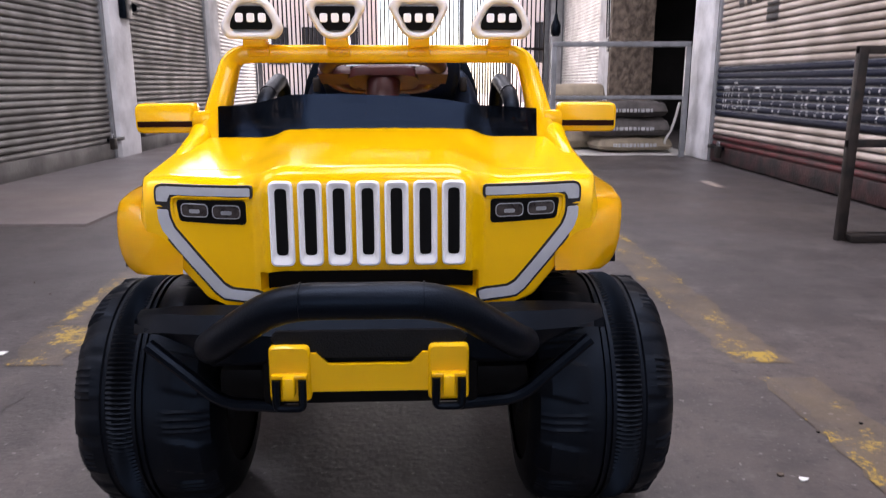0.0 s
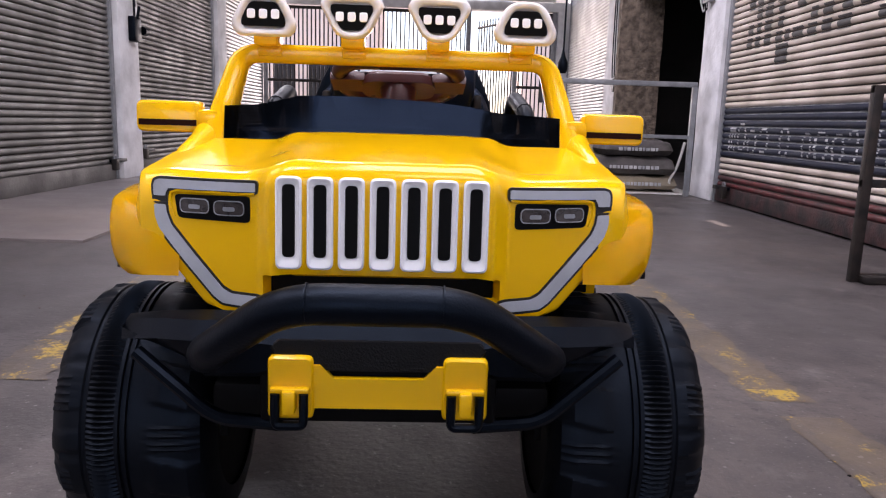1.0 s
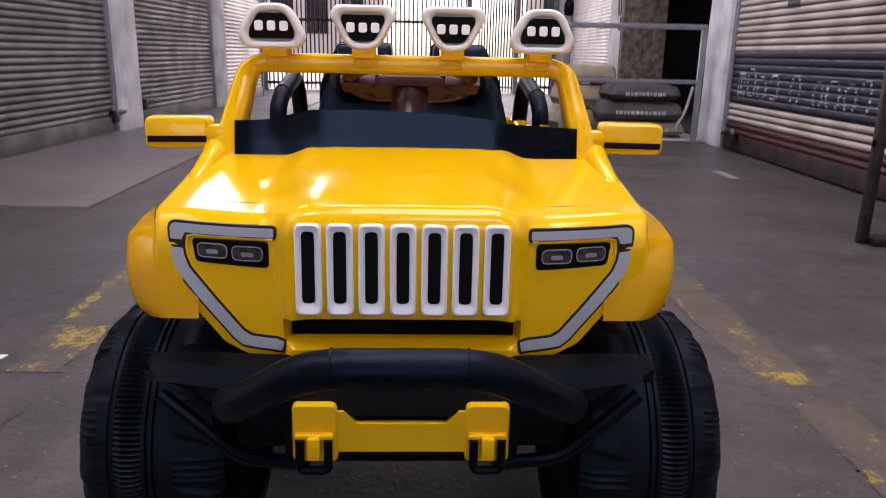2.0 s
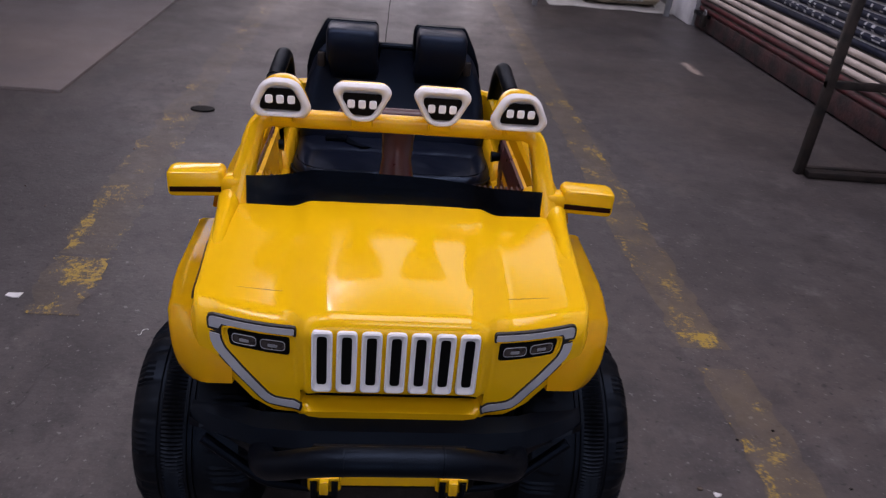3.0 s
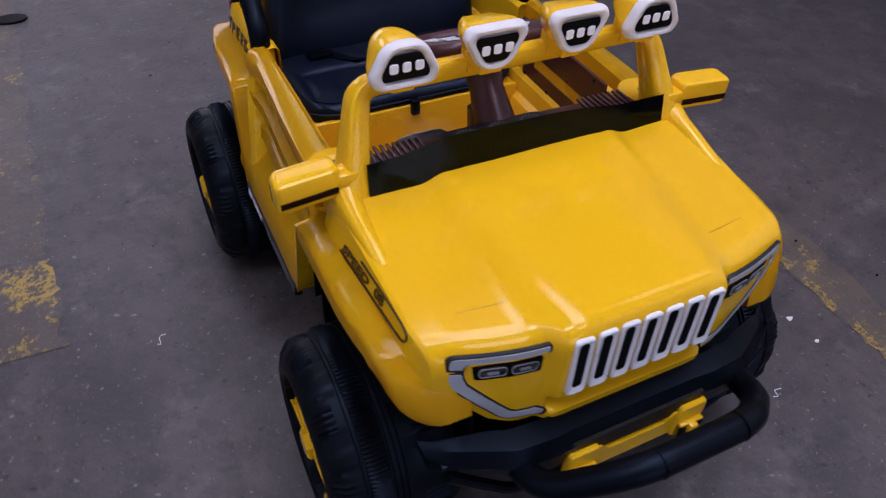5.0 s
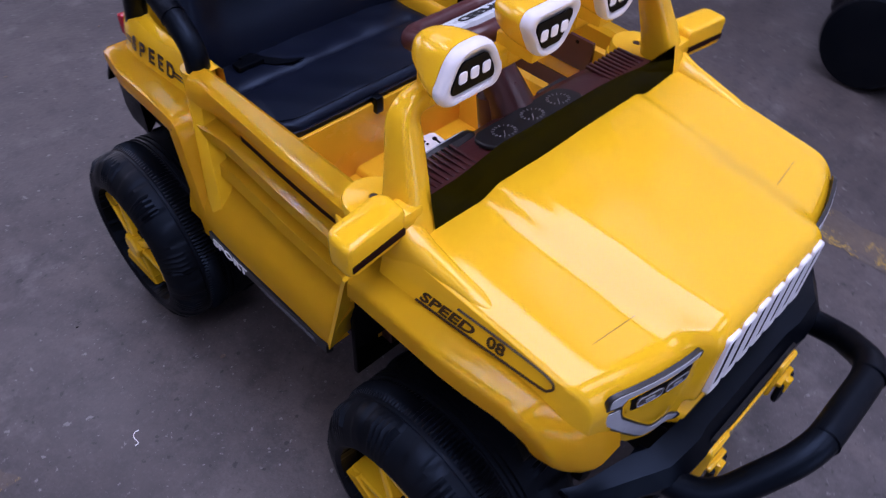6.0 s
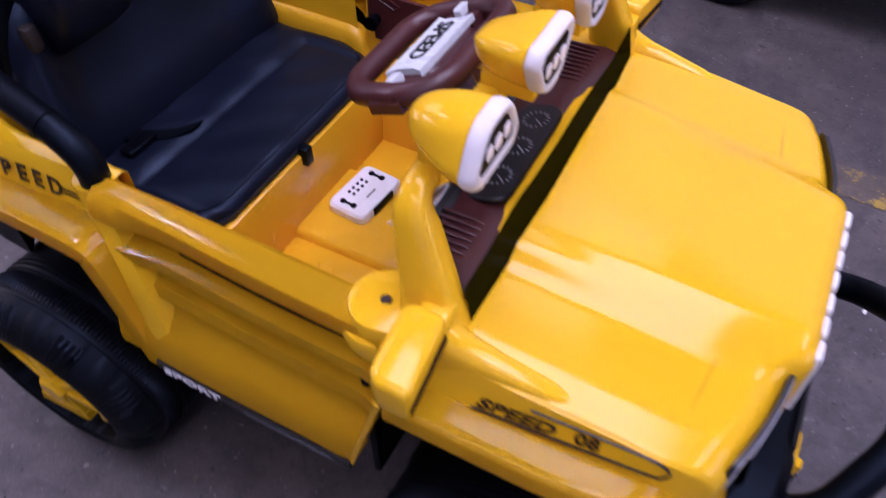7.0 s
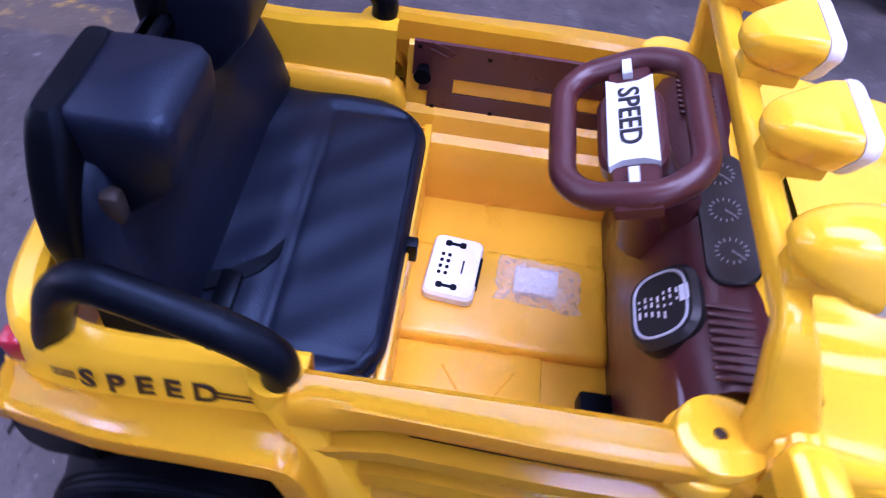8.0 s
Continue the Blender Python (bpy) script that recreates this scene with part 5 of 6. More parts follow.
# smoother pale slab by the left shutters
slab_edge = [(-2.57, 2.28), (-1.66, 2.27), (-1.44, 2.27), (-1.47, 3.1), (-1.51, 4.3), (-1.55, 6.0), (-1.6, 10.0), (-2.57, 10.0)]
bm = bmesh.new()
prism(slab_edge, lambda u, v, w: Vector((u, v, w)), 0.012, bm=bm)
solid("pavement", bm, PALE_CONCRETE, "smooth pale concrete slab along the shutters", "pavement", kind="structure")


def ragged_strip(name, left_edge, right_edge, y0, y1, material, z, label, seed, width_noise=0.012, step=0.03):
    """A worn painted line along y between two edges (tables of y, x), with uneven sides."""
    rnd = random.Random(seed)
    left, right = [], []
    y = y0
    while y < y1:
        left.append((lerp_table(left_edge, y) + rnd.uniform(-width_noise, width_noise), y))
        right.append((lerp_table(right_edge, y) + rnd.uniform(-width_noise, width_noise), y))
        y += step
    bm = bmesh.new()
    for (a, b), (c, d) in zip(zip(left, left[1:]), zip(right, right[1:])):
        bm.faces.new([bm.verts.new((*p, z)) for p in (a, c, d, b)])
    bmesh.ops.remove_doubles(bm, verts=bm.verts[:], dist=1e-5)
    return solid(name, bm, material, label, "floor marking", kind="structure")


R_LEFT = [(-0.9, 0.762), (0.04, 0.758), (0.60, 0.752), (0.72, 0.736), (0.95, 0.722), (1.25, 0.708), (1.95, 0.712), (7.5, 0.66)]
R_RIGHT = [(-0.9, 0.864), (0.04, 0.864), (0.26, 0.874), (0.52, 0.880), (0.73, 0.862), (1.39, 0.842), (2.07, 0.834), (7.5, 0.78)]
L_LEFT = [(0.3, -0.80), (0.6, -0.84), (0.72, -0.875), (0.84, -0.902), (1.02, -0.908), (1.56, -0.958), (2.44, -0.968), (7.0, -1.08)]
L_RIGHT = [(0.3, -0.738), (0.41, -0.741), (0.69, -0.756), (0.96, -0.768), (1.18, -0.781), (1.51, -0.795), (2.45, -0.834), (7.0, -0.95)]


def beside(edge, d):
    return [(y, x + d) for y, x in edge]


ragged_strip("floor_line", R_LEFT, R_RIGHT, 0.68, 7.5, LINE_PAINT, 0.0008, "worn yellow floor line, mostly rubbed off", 3, 0.010)
ragged_strip("floor_line", R_LEFT, R_RIGHT, -0.9, 0.625, LINE_PAINT, 0.0008, "worn yellow floor line, mostly rubbed off", 4, 0.008)
ragged_strip("floor_line", R_LEFT, beside(R_LEFT, 0.022), -0.9, 0.61, LINE_EDGE, 0.0016, "flaking yellow edge of the floor line", 5, 0.006, 0.02)
ragged_strip("floor_line", beside(R_LEFT, 0.012), beside(R_RIGHT, -0.020), 0.685, 0.755, LINE_EDGE, 0.0016, "flaking yellow end of the floor line", 6, 0.010, 0.015)
ragged_strip("floor_line", R_LEFT, beside(R_LEFT, 0.026), 0.98, 1.36, LINE_EDGE, 0.0016, "flaking yellow edge of the floor line", 16, 0.008, 0.02)
ragged_strip("floor_line", beside(R_RIGHT, -0.022), R_RIGHT, 1.30, 2.6, LINE_EDGE, 0.0016, "flaking yellow edge of the floor line", 15, 0.008, 0.02)
ragged_strip("floor_line", L_LEFT, L_RIGHT, 0.97, 7.0, FAINT_PAINT, 0.0008, "worn yellow floor line, mostly rubbed off", 7, 0.016)
ragged_strip("floor_line", L_LEFT, L_RIGHT, 0.685, 0.97, LINE_EDGE, 0.0016, "flaking yellow patch of the floor line", 8, 0.012, 0.015)
ragged_strip("floor_line", L_LEFT, beside(L_LEFT, 0.028), 0.99, 1.42, LINE_EDGE, 0.0016, "flaking yellow edge of the floor line", 17, 0.009, 0.02)
ragged_strip("floor_line", beside(L_RIGHT, -0.024), L_RIGHT, 1.0, 1.30, LINE_EDGE, 0.0016, "flaking yellow edge of the floor line", 18, 0.009, 0.02)
ragged_strip("floor_line", beside(L_RIGHT, -0.020), L_RIGHT, 0.20, 0.60, CHIPS, 0.0016, "last pale flakes of the floor line", 19, 0.010, 0.02)
FLOOR_JOINT = [(1.5, -0.106), (11.0, -0.144)]
ragged_strip("floor_joint", FLOOR_JOINT, beside(FLOOR_JOINT, 0.006), 3.2, 11.0, DARK, 0.0006, "dark joint in the concrete floor", 11, 0.0015, 0.12)

# ---- roller shutters ----
PITCH = 0.046
SLAT = [(-0.004, 0.0), (0.004, 0.0015), (0.0100, 0.007), (0.0140, 0.015), (0.0145, 0.023), (0.0115, 0.031), (0.0050, 0.0370), (-0.006, 0.0400), (-0.009, 0.0435), (-0.006, 0.046), (-0.018, 0.046), (-0.018, 0.0)]


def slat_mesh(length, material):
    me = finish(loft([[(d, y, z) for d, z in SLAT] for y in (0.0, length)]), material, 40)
    # groove faces: painted-in shade, but pale worn paint on navy slats
    me.materials.append(FADED if material == NAVY else GROOVE_SHADE)
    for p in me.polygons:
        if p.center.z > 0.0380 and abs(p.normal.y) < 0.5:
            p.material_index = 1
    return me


def shutter(name, x, facing, y0, y1, z_bottom, z_top, chooser, label, rail_material=None):
    """A closed roller shutter on a wall; facing: which way along x its slats bulge."""
    root = thing(name, (x, (y0 + y1) / 2, 0), label, "roller shutter")
    meshes = {}
    n = int((z_top - z_bottom) / PITCH)
    for k in range(n):
        z = z_bottom + k * PITCH
        m = chooser(z)
        if m not in meshes:
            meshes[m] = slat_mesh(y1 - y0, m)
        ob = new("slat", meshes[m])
        ob.parent = root
        ob.matrix_parent_inverse = root.matrix_basis.inverted()
        sag = random.uniform(-0.0015, 0.0015)
        ob.matrix_basis = Matrix.Translation((x + sag, y0 if facing > 0 else y1, z)) @ (Matrix.Identity(4) if facing > 0 else Matrix.Rotation(math.pi, 4, "Z"))
    part("bottom_rail", box(x - 0.012, x + 0.022, y0, y1, 0.012, z_bottom, 0.004) if facing > 0 else box(x - 0.022, x + 0.012, y0, y1, 0.012, z_bottom, 0.004), rail_material or SHUTTER, root, "scuffed bottom rail")
    for y in (y0, y1):
        part("guide_channel", box(x - 0.03, x + 0.03, y - 0.022, y + 0.022, 0.0, z_top, 0.003), STEEL_GREY, root)
    return root


random.seed(21)
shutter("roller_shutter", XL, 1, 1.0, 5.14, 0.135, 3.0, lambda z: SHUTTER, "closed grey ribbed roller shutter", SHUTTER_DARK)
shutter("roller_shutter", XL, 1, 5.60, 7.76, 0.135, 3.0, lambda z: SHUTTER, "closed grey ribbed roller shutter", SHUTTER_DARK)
# the two shutters nearest the gate take the lit copy of the steel
shutter("roller_shutter", XL, 1, 8.18, 10.1, 0.135, 3.0, lambda z: SHUTTER_LIT, "closed roller shutter, colour brightened for the gate's light")
shutter("roller_shutter", XR, -1, 9.02, 12.0, 0.12, 3.0, lambda z: SHUTTER_LIT, "closed roller shutter, colour brightened for the gate's light")


def painted(z):
    return RED_PAINT if z < 0.20 else CREAM if z < 0.34 else NAVY if z < 0.68 else CREAM


right_shutter = shutter("roller_shutter", XR, -1, 0.9, 4.90, 0.125, 3.0, painted, "closed cream roller shutter with a navy lettered band", RUST)


def slat_paint(bm, y0, y1, z0, z1):
    """A patch of paint that follows the slats, 1 mm proud."""
    k0 = int((z0 - 0.125) / PITCH)
    for k in range(k0, int((z1 - 0.125) / PITCH) + 1):
        base = 0.125 + k * PITCH
        pts = [(d, base + z) for d, z in SLAT[1:8] if z0 <= base + z <= z1]
        if len(pts) < 2:
            continue
        rows = [[bm.verts.new((XR - d - 0.0022, y, z)) for d, z in pts] for y in (y0, y1)]
        for i in range(len(pts) - 1):
            bm.faces.new((rows[0][i], rows[0][i + 1], rows[1][i + 1], rows[1][i]))


rnd = random.Random(12)
bm = bmesh.new()


def glyph(y0, w, z0, h, kind):
    """A letter-like mark whose outline follows the slats."""
    for k in range(9):
        z = z0 + h * (k + 0.15) / 9
        t = 2 * (k + 0.5) / 9 - 1
        r = math.sqrt(max(0.0, 1 - t * t))
        if kind == "ring":
            marks = [(-r, -r + 0.34), (r - 0.34, r)] if abs(t) < 0.80 else [(-r, r)]
        elif kind == "bar":
            marks = [(-0.30, 0.30)]
        elif kind == "hook":
            marks = [(-r, -r + 0.34)] + ([(r - 0.34, r)] if t > 0.25 else []) if abs(t) < 0.80 else [(-r, r)]
        else:
            marks = [(-0.9, -0.55), (-0.12, 0.22), (0.6, 0.95)] if t < 0.6 else [(-0.9, 0.8)]
        for a, c in marks:
            if rnd.random() < 0.95:
                slat_paint(bm, y0 + a * w / 2, y0 + c * w / 2, z, z + h / 9 * 0.98)


y = 4.74
while y > 1.0:                       # pale letter marks in the navy band
    kind = rnd.choice(("ring", "bar", "hook", "comb", "bar", "ring"))
    w = rnd.uniform(0.11, 0.17) * (0.40 if kind == "bar" else 1.0)
    glyph(y - w / 2, w, 0.395 + rnd.uniform(-0.012, 0.012), rnd.uniform(0.17, 0.20), kind)
    if rnd.random() < 0.3:
        glyph(y - w / 2, 0.13, 0.60, 0.06, "ring")
    y -= w + rnd.uniform(0.012, 0.035) + (0.12 if rnd.random() < 0.14 else 0.0)
tagged(part("letter_stroke", bm, FADED, right_shutter, "faded pale letter strokes that cannot be read"), kind="stuff")
bm = bmesh.new()
y = 4.62
while y > 1.0:                       # large dark letter blocks higher up
    w = rnd.uniform(0.07, 0.15)
    top = 1.42 + 0.06 * (4.6 - y)
    for z in (1.12, 1.21, 1.30, 1.39, 1.48, 1.58):
        if rnd.random() < 0.84:
            slat_paint(bm, y - w, y - w * rnd.uniform(0.0, 0.35), z, z + 0.085)
    y -= w + rnd.uniform(0.015, 0.05)
slat_paint(bm, 3.95, 4.12, 0.98, 1.12)
tagged(part("letter_block", bm, CHARCOAL, right_shutter, "dark painted letter blocks that cannot be read"), kind="stuff")


def wall_run(name, x, side, spans, z0, z1, material, label):
    """Pieces of wall behind or between the shutters, thickness away from the hall."""
    bm = bmesh.new()
    for y0, y1 in spans:
        a, b = (x, x + side * 0.24)
        box(min(a, b), max(a, b), y0, y1, z0, z1, bm=bm)
    return solid(name, bm, material, label, "wall", kind="structure")


wall_run("wall_left", XL - 0.035, -1, [(-9.0, 10.15)], 0, 3.1, WHITEWASH, "whitewashed wall behind the shutters")
wall_run("wall_right", XR + 0.035, 1, [(-9.0, 5.22), (7.92, 12.6)], 0, 3.1, WHITEWASH, "whitewashed wall with a doorway")
wall_run("lintel", XR + 0.035, 1, [(5.22, 7.92)], 1.98, 3.1, STEEL_GREY, "grey lintel over the open doorway")


def pillar(x0, x1, y0, y1, label):
    bm = box(x0, x1, y0, y1, 0, 3.1, 0.012)
    bmesh.ops.subdivide_edges(bm, edges=[e for e in bm.edges if e.calc_length() > 1.0], cuts=24, use_grid_fill=True)
    for v in bm.verts:
        n = noise.noise(v.co * 4.0)
        v.co.x += 0.006 * n
        v.co.y += 0.006 * noise.noise(v.co * 4.0 + Vector((7, 1, 3)))
    return solid("pillar", bm, WHITEWASH, label, "pillar", "pillars between shutters")


pillar(XL - 0.03, XL + 0.07, 5.17, 5.56, "chipped whitewashed pillar between two shutters")
pillar(XL - 0.03, XL + 0.07, 7.80, 8.15, "chipped whitewashed pillar between two shutters")
pillar(XR - 0.06, XR + 0.28, 4.93, 5.36, "chipped whitewashed pillar beside the dark doorway")
pillar(XR - 0.05, XR + 0.28, 7.92, 8.98, "whitewashed pillar with loose wires")

# dark room behind the doorway
bm = box(XR - 0.16, XR + 0.33, 7.80, 7.92, 0, 2.5)
bmesh.ops.subdivide_edges(bm, edges=bm.edges[:], cuts=18, use_grid_fill=True)
for v in bm.verts:
    v.co.y += 0.022 * noise.fractal(v.co * 6.0, 0.8, 2.0, 4)
solid("wall_room_side", bm, PLASTER, "rough unplastered brown side wall", "wall", kind="structure")
# store room walls: its darkness is put into their colour
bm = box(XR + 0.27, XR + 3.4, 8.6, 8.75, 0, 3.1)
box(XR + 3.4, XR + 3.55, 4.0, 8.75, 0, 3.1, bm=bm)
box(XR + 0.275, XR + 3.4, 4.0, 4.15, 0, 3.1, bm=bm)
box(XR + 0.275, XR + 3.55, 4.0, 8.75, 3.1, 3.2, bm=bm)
solid("wall_room", bm, ROOM_DARK, "walls coloured near-black for the unlit store room", "wall", kind="structure")


def cable(points, r, material, label, name="cable"):
    return solid(name, tube(smooth_path(points, 5), r, 6), material, label, "cable", "cables on the walls")


def junction_box(x, y, z, s, label):
    root = thing("junction_box", (x, y, z), label, "junction box", "junction boxes")
    part("case", box(x - 0.03 * s, x + 0.03 * s, y - 0.07 * s, y + 0.07 * s, z - 0.10 * s, z + 0.10 * s, 0.012 * s), BLACK, root)
    part("socket", tube([(x + 0.02 * s, y + 0.10 * s, z + 0.0), (x + 0.02 * s, y + 0.17 * s, z + 0.0)], 0.035 * s, 12), BLACK, root)
    part("lever", tube([(x + 0.03 * s, y - 0.02, z + 0.08 * s), (x + 0.05 * s, y - 0.02, z + 0.18 * s)], 0.012 * s, 8), BLACK, root)
    return root


junction_box(XL + 0.10, 5.42, 1.22, 1.0, "black junction box on the pillar")
cable([(XL + 0.085, 5.40, 3.0), (XL + 0.088, 5.41, 2.2), (XL + 0.092, 5.43, 1.6), (XL + 0.10, 5.42, 1.32)], 0.010, BLACK, "black cable down the pillar")
cable([(XL + 0.085, 5.46, 3.0), (XL + 0.087, 5.45, 2.1), (XL + 0.10, 5.44, 1.4)], 0.006, BLACK, "black cable down the pillar")


def shutter_lock(x, facing, y, z, label):
    root = thing("shutter_lock", (x, y, z), label, "lock", "shutter locks")
    part("hasp", box(min(x, x + facing * 0.05), max(x, x + facing * 0.05), y - 0.11, y + 0.11, z - 0.012, z + 0.016, 0.004), BLACK, root)
    part("padlock", box(min(x + facing * 0.03, x + facing * 0.07), max(x + facing * 0.03, x + facing * 0.07), y - 0.14, y - 0.08, z - 0.07, z + 0.02, 0.008), STEEL_DARK, root)
    part("shackle", tube(rounded_corners([(x + facing * 0.05, y - 0.13, z + 0.015), (x + facing * 0.05, y - 0.13, z + 0.05), (x + facing * 0.05, y - 0.09, z + 0.05), (x + facing * 0.05, y - 0.09, z + 0.015)], 0.015, 4), 0.006, 6), STEEL_GREY, root)
    return root


shutter_lock(XL + 0.02, 1, 5.12, 0.16, "dark padlock and hasp at the shutter's foot")
shutter_lock(XL + 0.02, 1, 5.72, 0.22, "dark padlock and hasp at the shutter's foot")
shutter_lock(XR - 0.02, -1, 4.72, 0.12, "dark padlock and hasp at the shutter's foot")

# wires on the pillars by the doorway
for k, (y, x) in enumerate(((5.20, XR - 0.066), (5.26, XR - 0.066), (5.32, XR - 0.066))):
    cable([(x, y, 3.0), (x - 0.03, y + 0.03, 2.1), (x - 0.05 - 0.02 * k, y - 0.04, 1.72), (x - 0.01, y + 0.05, 1.50), (x, y + 0.02, 1.62)], 0.006, WHITE_PRINT if k != 1 else BLACK, "loose wire hanging by the doorway")
solid("switch_box", box(XR - 0.11, XR - 0.06, 5.16, 5.32, 1.55, 1.75, 0.006), STEEL_GREY, "grey electric switch box on the pillar", "switch box")
for k in range(3):
    y = 8.3 + 0.1 * k
    cable([(XR - 0.055, y, 3.0), (XR - 0.06, y + 0.05, 2.2), (XR - 0.08, y - 0.06, 1.6 - 0.1 * k), (XR - 0.055, y, 1.15)], 0.008, BLACK if k else STEEL_GREY, "loose wire on the pillar")
junction_box(XR - 0.08, 8.25, 1.05, 0.8, "small black junction box on the pillar")

# hanging plug in front of the far shutter
plug = thing("hanging_plug", (1.10, 5.6, 1.05), "black plug hanging on a thin cable", "plug")
part("wire", tube([(1.10, 5.6, 1.16), (1.105, 5.6, 2.2), (1.10, 5.6, 4.16)], 0.008, 6), BLACK, plug)
part("plug_body", tube([(1.10, 5.6, 0.99), (1.10, 5.6, 1.02), (1.10, 5.6, 1.08), (1.10, 5.6, 1.13), (1.10, 5.6, 1.18)], [0.030, 0.042, 0.042, 0.020, 0.010], 12), BLACK, plug)

# railing
railing = thing("railing", (1.55, 5.2, 0), "grey painted steel railing in front of the doorway", "railing")
part("top_rail", box(1.01, 2.13, 5.18, 5.22, 0.885, 0.925, 0.004), STEEL_GREY, railing)
part("middle_rail", box(1.01, 2.13, 5.185, 5.215, 0.470, 0.500, 0.003), STEEL_GREY, railing)
for x in (1.01, 2.095):
    part("post", box(x, x + 0.04, 5.181, 5.219, 0.0, 0.886, 0.003), STEEL_GREY, railing)


# cement sacks
def sack(x, y, z, lx, ly, h, turn, material, label, bars=True):
    root = thing("cement_sack", (x, y, z), label, "sack", "stack of sacks")
    bm = bmesh.new()
    bmesh.ops.create_grid(bm, x_segments=26, y_segments=18, size=1.0)
    top = [v for v in bm.verts]
    for v in top:
        u, w = v.co.x, v.co.y
        edge = (1 - abs(u) ** 12) * (1 - abs(w) ** 8)
        n = noise.fractal(Vector((u * 1.7 + x * 5, w * 1.7 + z * 9, y)), 0.9, 2.0, 3)
        v.co = Vector((u * lx / 2 * (1 - 0.04 * abs(w) ** 3), w * ly / 2 * (1 - 0.05 * abs(u) ** 3), h * (0.42 + 0.58 * max(0, edge) ** 0.5) + 0.020 * n * max(0, edge)))
    ext = bmesh.ops.extrude_face_region(bm, geom=bm.faces[:])
    for v in [g for g in ext["geom"] if isinstance(g, bmesh.types.BMVert)]:
        v.co.z = h * 0.42 - (v.co.z - h * 0.42) * 0.60
    low = min(v.co.z for v in bm.verts)
    m = Matrix.Translation((x, y, z - low)) @ Matrix.Rotation(radians(turn), 4, "Z")
    bm.transform(m)
    part("bag", bm, material, root, "", 70)
    if bars:
        bmb = bmesh.new()
        rn = random.Random(int(x * 100 + z * 10))
        u = -lx * 0.30
        while u < lx * 0.26:
            w = rn.uniform(0.015, 0.035)
            box(u, u + w, -ly * 0.503, -ly * 0.47, h * 0.42 - 0.006, h * 0.42 + 0.022, bm=bmb)
            u += w + 0.010
        bmb.transform(m)
        part("print", bmb, FADED, root, "faded print that cannot be read")
    return root


sack(1.79, 5.68, 0.014, 0.68, 0.52, 0.13, 3, SACK_KRAFT, "dusty kraft paper cement sack, bottom of the stack")
sack(1.75, 5.66, 0.146, 0.72, 0.52, 0.16, -3, SACK_GREY, "dark printed cement sack in the stack")
sack(1.76, 5.68, 0.305, 0.62, 0.50, 0.14, 4, SACK_GREY, "dark printed cement sack on top of the stack")
sack(1.36, 5.98, 0.014, 0.60, 0.45, 0.20, 30, SACK_KRAFT, "crumpled open kraft sack behind the stack", False)
sack(1.36, 5.98, 0.224, 0.56, 0.42, 0.20, 12, SACK_KRAFT, "crumpled open kraft sack behind the stack", False)
sack(1.38, 5.99, 0.434, 0.50, 0.40, 0.16, -15, SACK_KRAFT, "crumpled open kraft sack behind the stack", False)
bm = bmesh.new()
bmesh.ops.create_grid(bm, x_segments=40, y_segments=16, size=1.0)
for v in bm.verts:
    u, w = v.co.x, v.co.y
    v.co = Vector((1.72 + u * 0.56, 5.62 + w * 0.34 + 0.02 * math.sin(u * 9), 0.004 + 0.010 * (1 + noise.noise(Vector((u * 3, w * 3, 0)))) * 0.4))
bmesh.ops.solidify(bm, geom=bm.faces[:], thickness=0.003)
solid("plastic_sheet", bm, SHEET, "white plastic sheet spread under the sacks", "sheet")
cable([(2.12, 5.5, 0.02), (2.05, 5.45, 0.10), (2.10, 5.42, 0.24), (2.14, 5.40, 0.44)], 0.012, SHEET, "torn white strip hanging by the railing")

# welded frame by the right-hand shutter
stand = thing("steel_frame", (1.9, 1.94, 0), "dark welded angle-iron frame standing on the floor", "frame")
for x in (1.640, 2.185):
    part("upright", box(x, x + 0.034, 1.925, 1.957, 0.0, 0.735, 0.002), STEEL_DARK, stand)
for z in (0.702, 0.358, 0.0):
    part("cross_bar", box(1.640 if z else 1.674, 2.219 if z else 2.185, 1.9285, 1.9535, z + 0.004, z + 0.034, 0.002), STEEL_DARK, stand)
part("foot", box(1.668, 2.19, 1.880, 1.925, 0.004, 0.030, 0.002), STEEL_DARK, stand)

# another toy car, black, beside the yellow one
other = thing("black_toy_car", (1.75, -0.05, 0), "black toy car parked on the floor", "toy car")
for y in (0.36, -0.52):
    for x in (1.43, 2.02):
        w = part("wheel", loft([[(x + dx, y + r * math.cos(2 * math.pi * k / 36), 0.13 + r * math.sin(2 * math.pi * k / 36)) for k in range(36)] for dx, r in ((-0.055, 0.09), (-0.05, 0.12), (-0.03, 0.13), (0.03, 0.13), (0.05, 0.12), (0.055, 0.09))]), TYRE, other)
other_body = loft([[(x * s + 1.725 * (1 - s), y, z) for x, z in ((1.40, 0.13), (1.385, 0.20), (1.40, 0.34), (1.50, 0.42), (1.95, 0.42), (2.05, 0.34), (2.065, 0.20), (2.05, 0.13))] for y, s in ((-0.78, 0.7), (-0.72, 0.95), (-0.3, 1.0), (0.2, 1.0), (0.44, 0.95), (0.52, 0.75))])
bmesh.ops.bevel(other_body, geom=other_body.edges[:], offset=0.022, segments=3, profile=0.5, affect="EDGES")
part("body", other_body, BLACK, other)

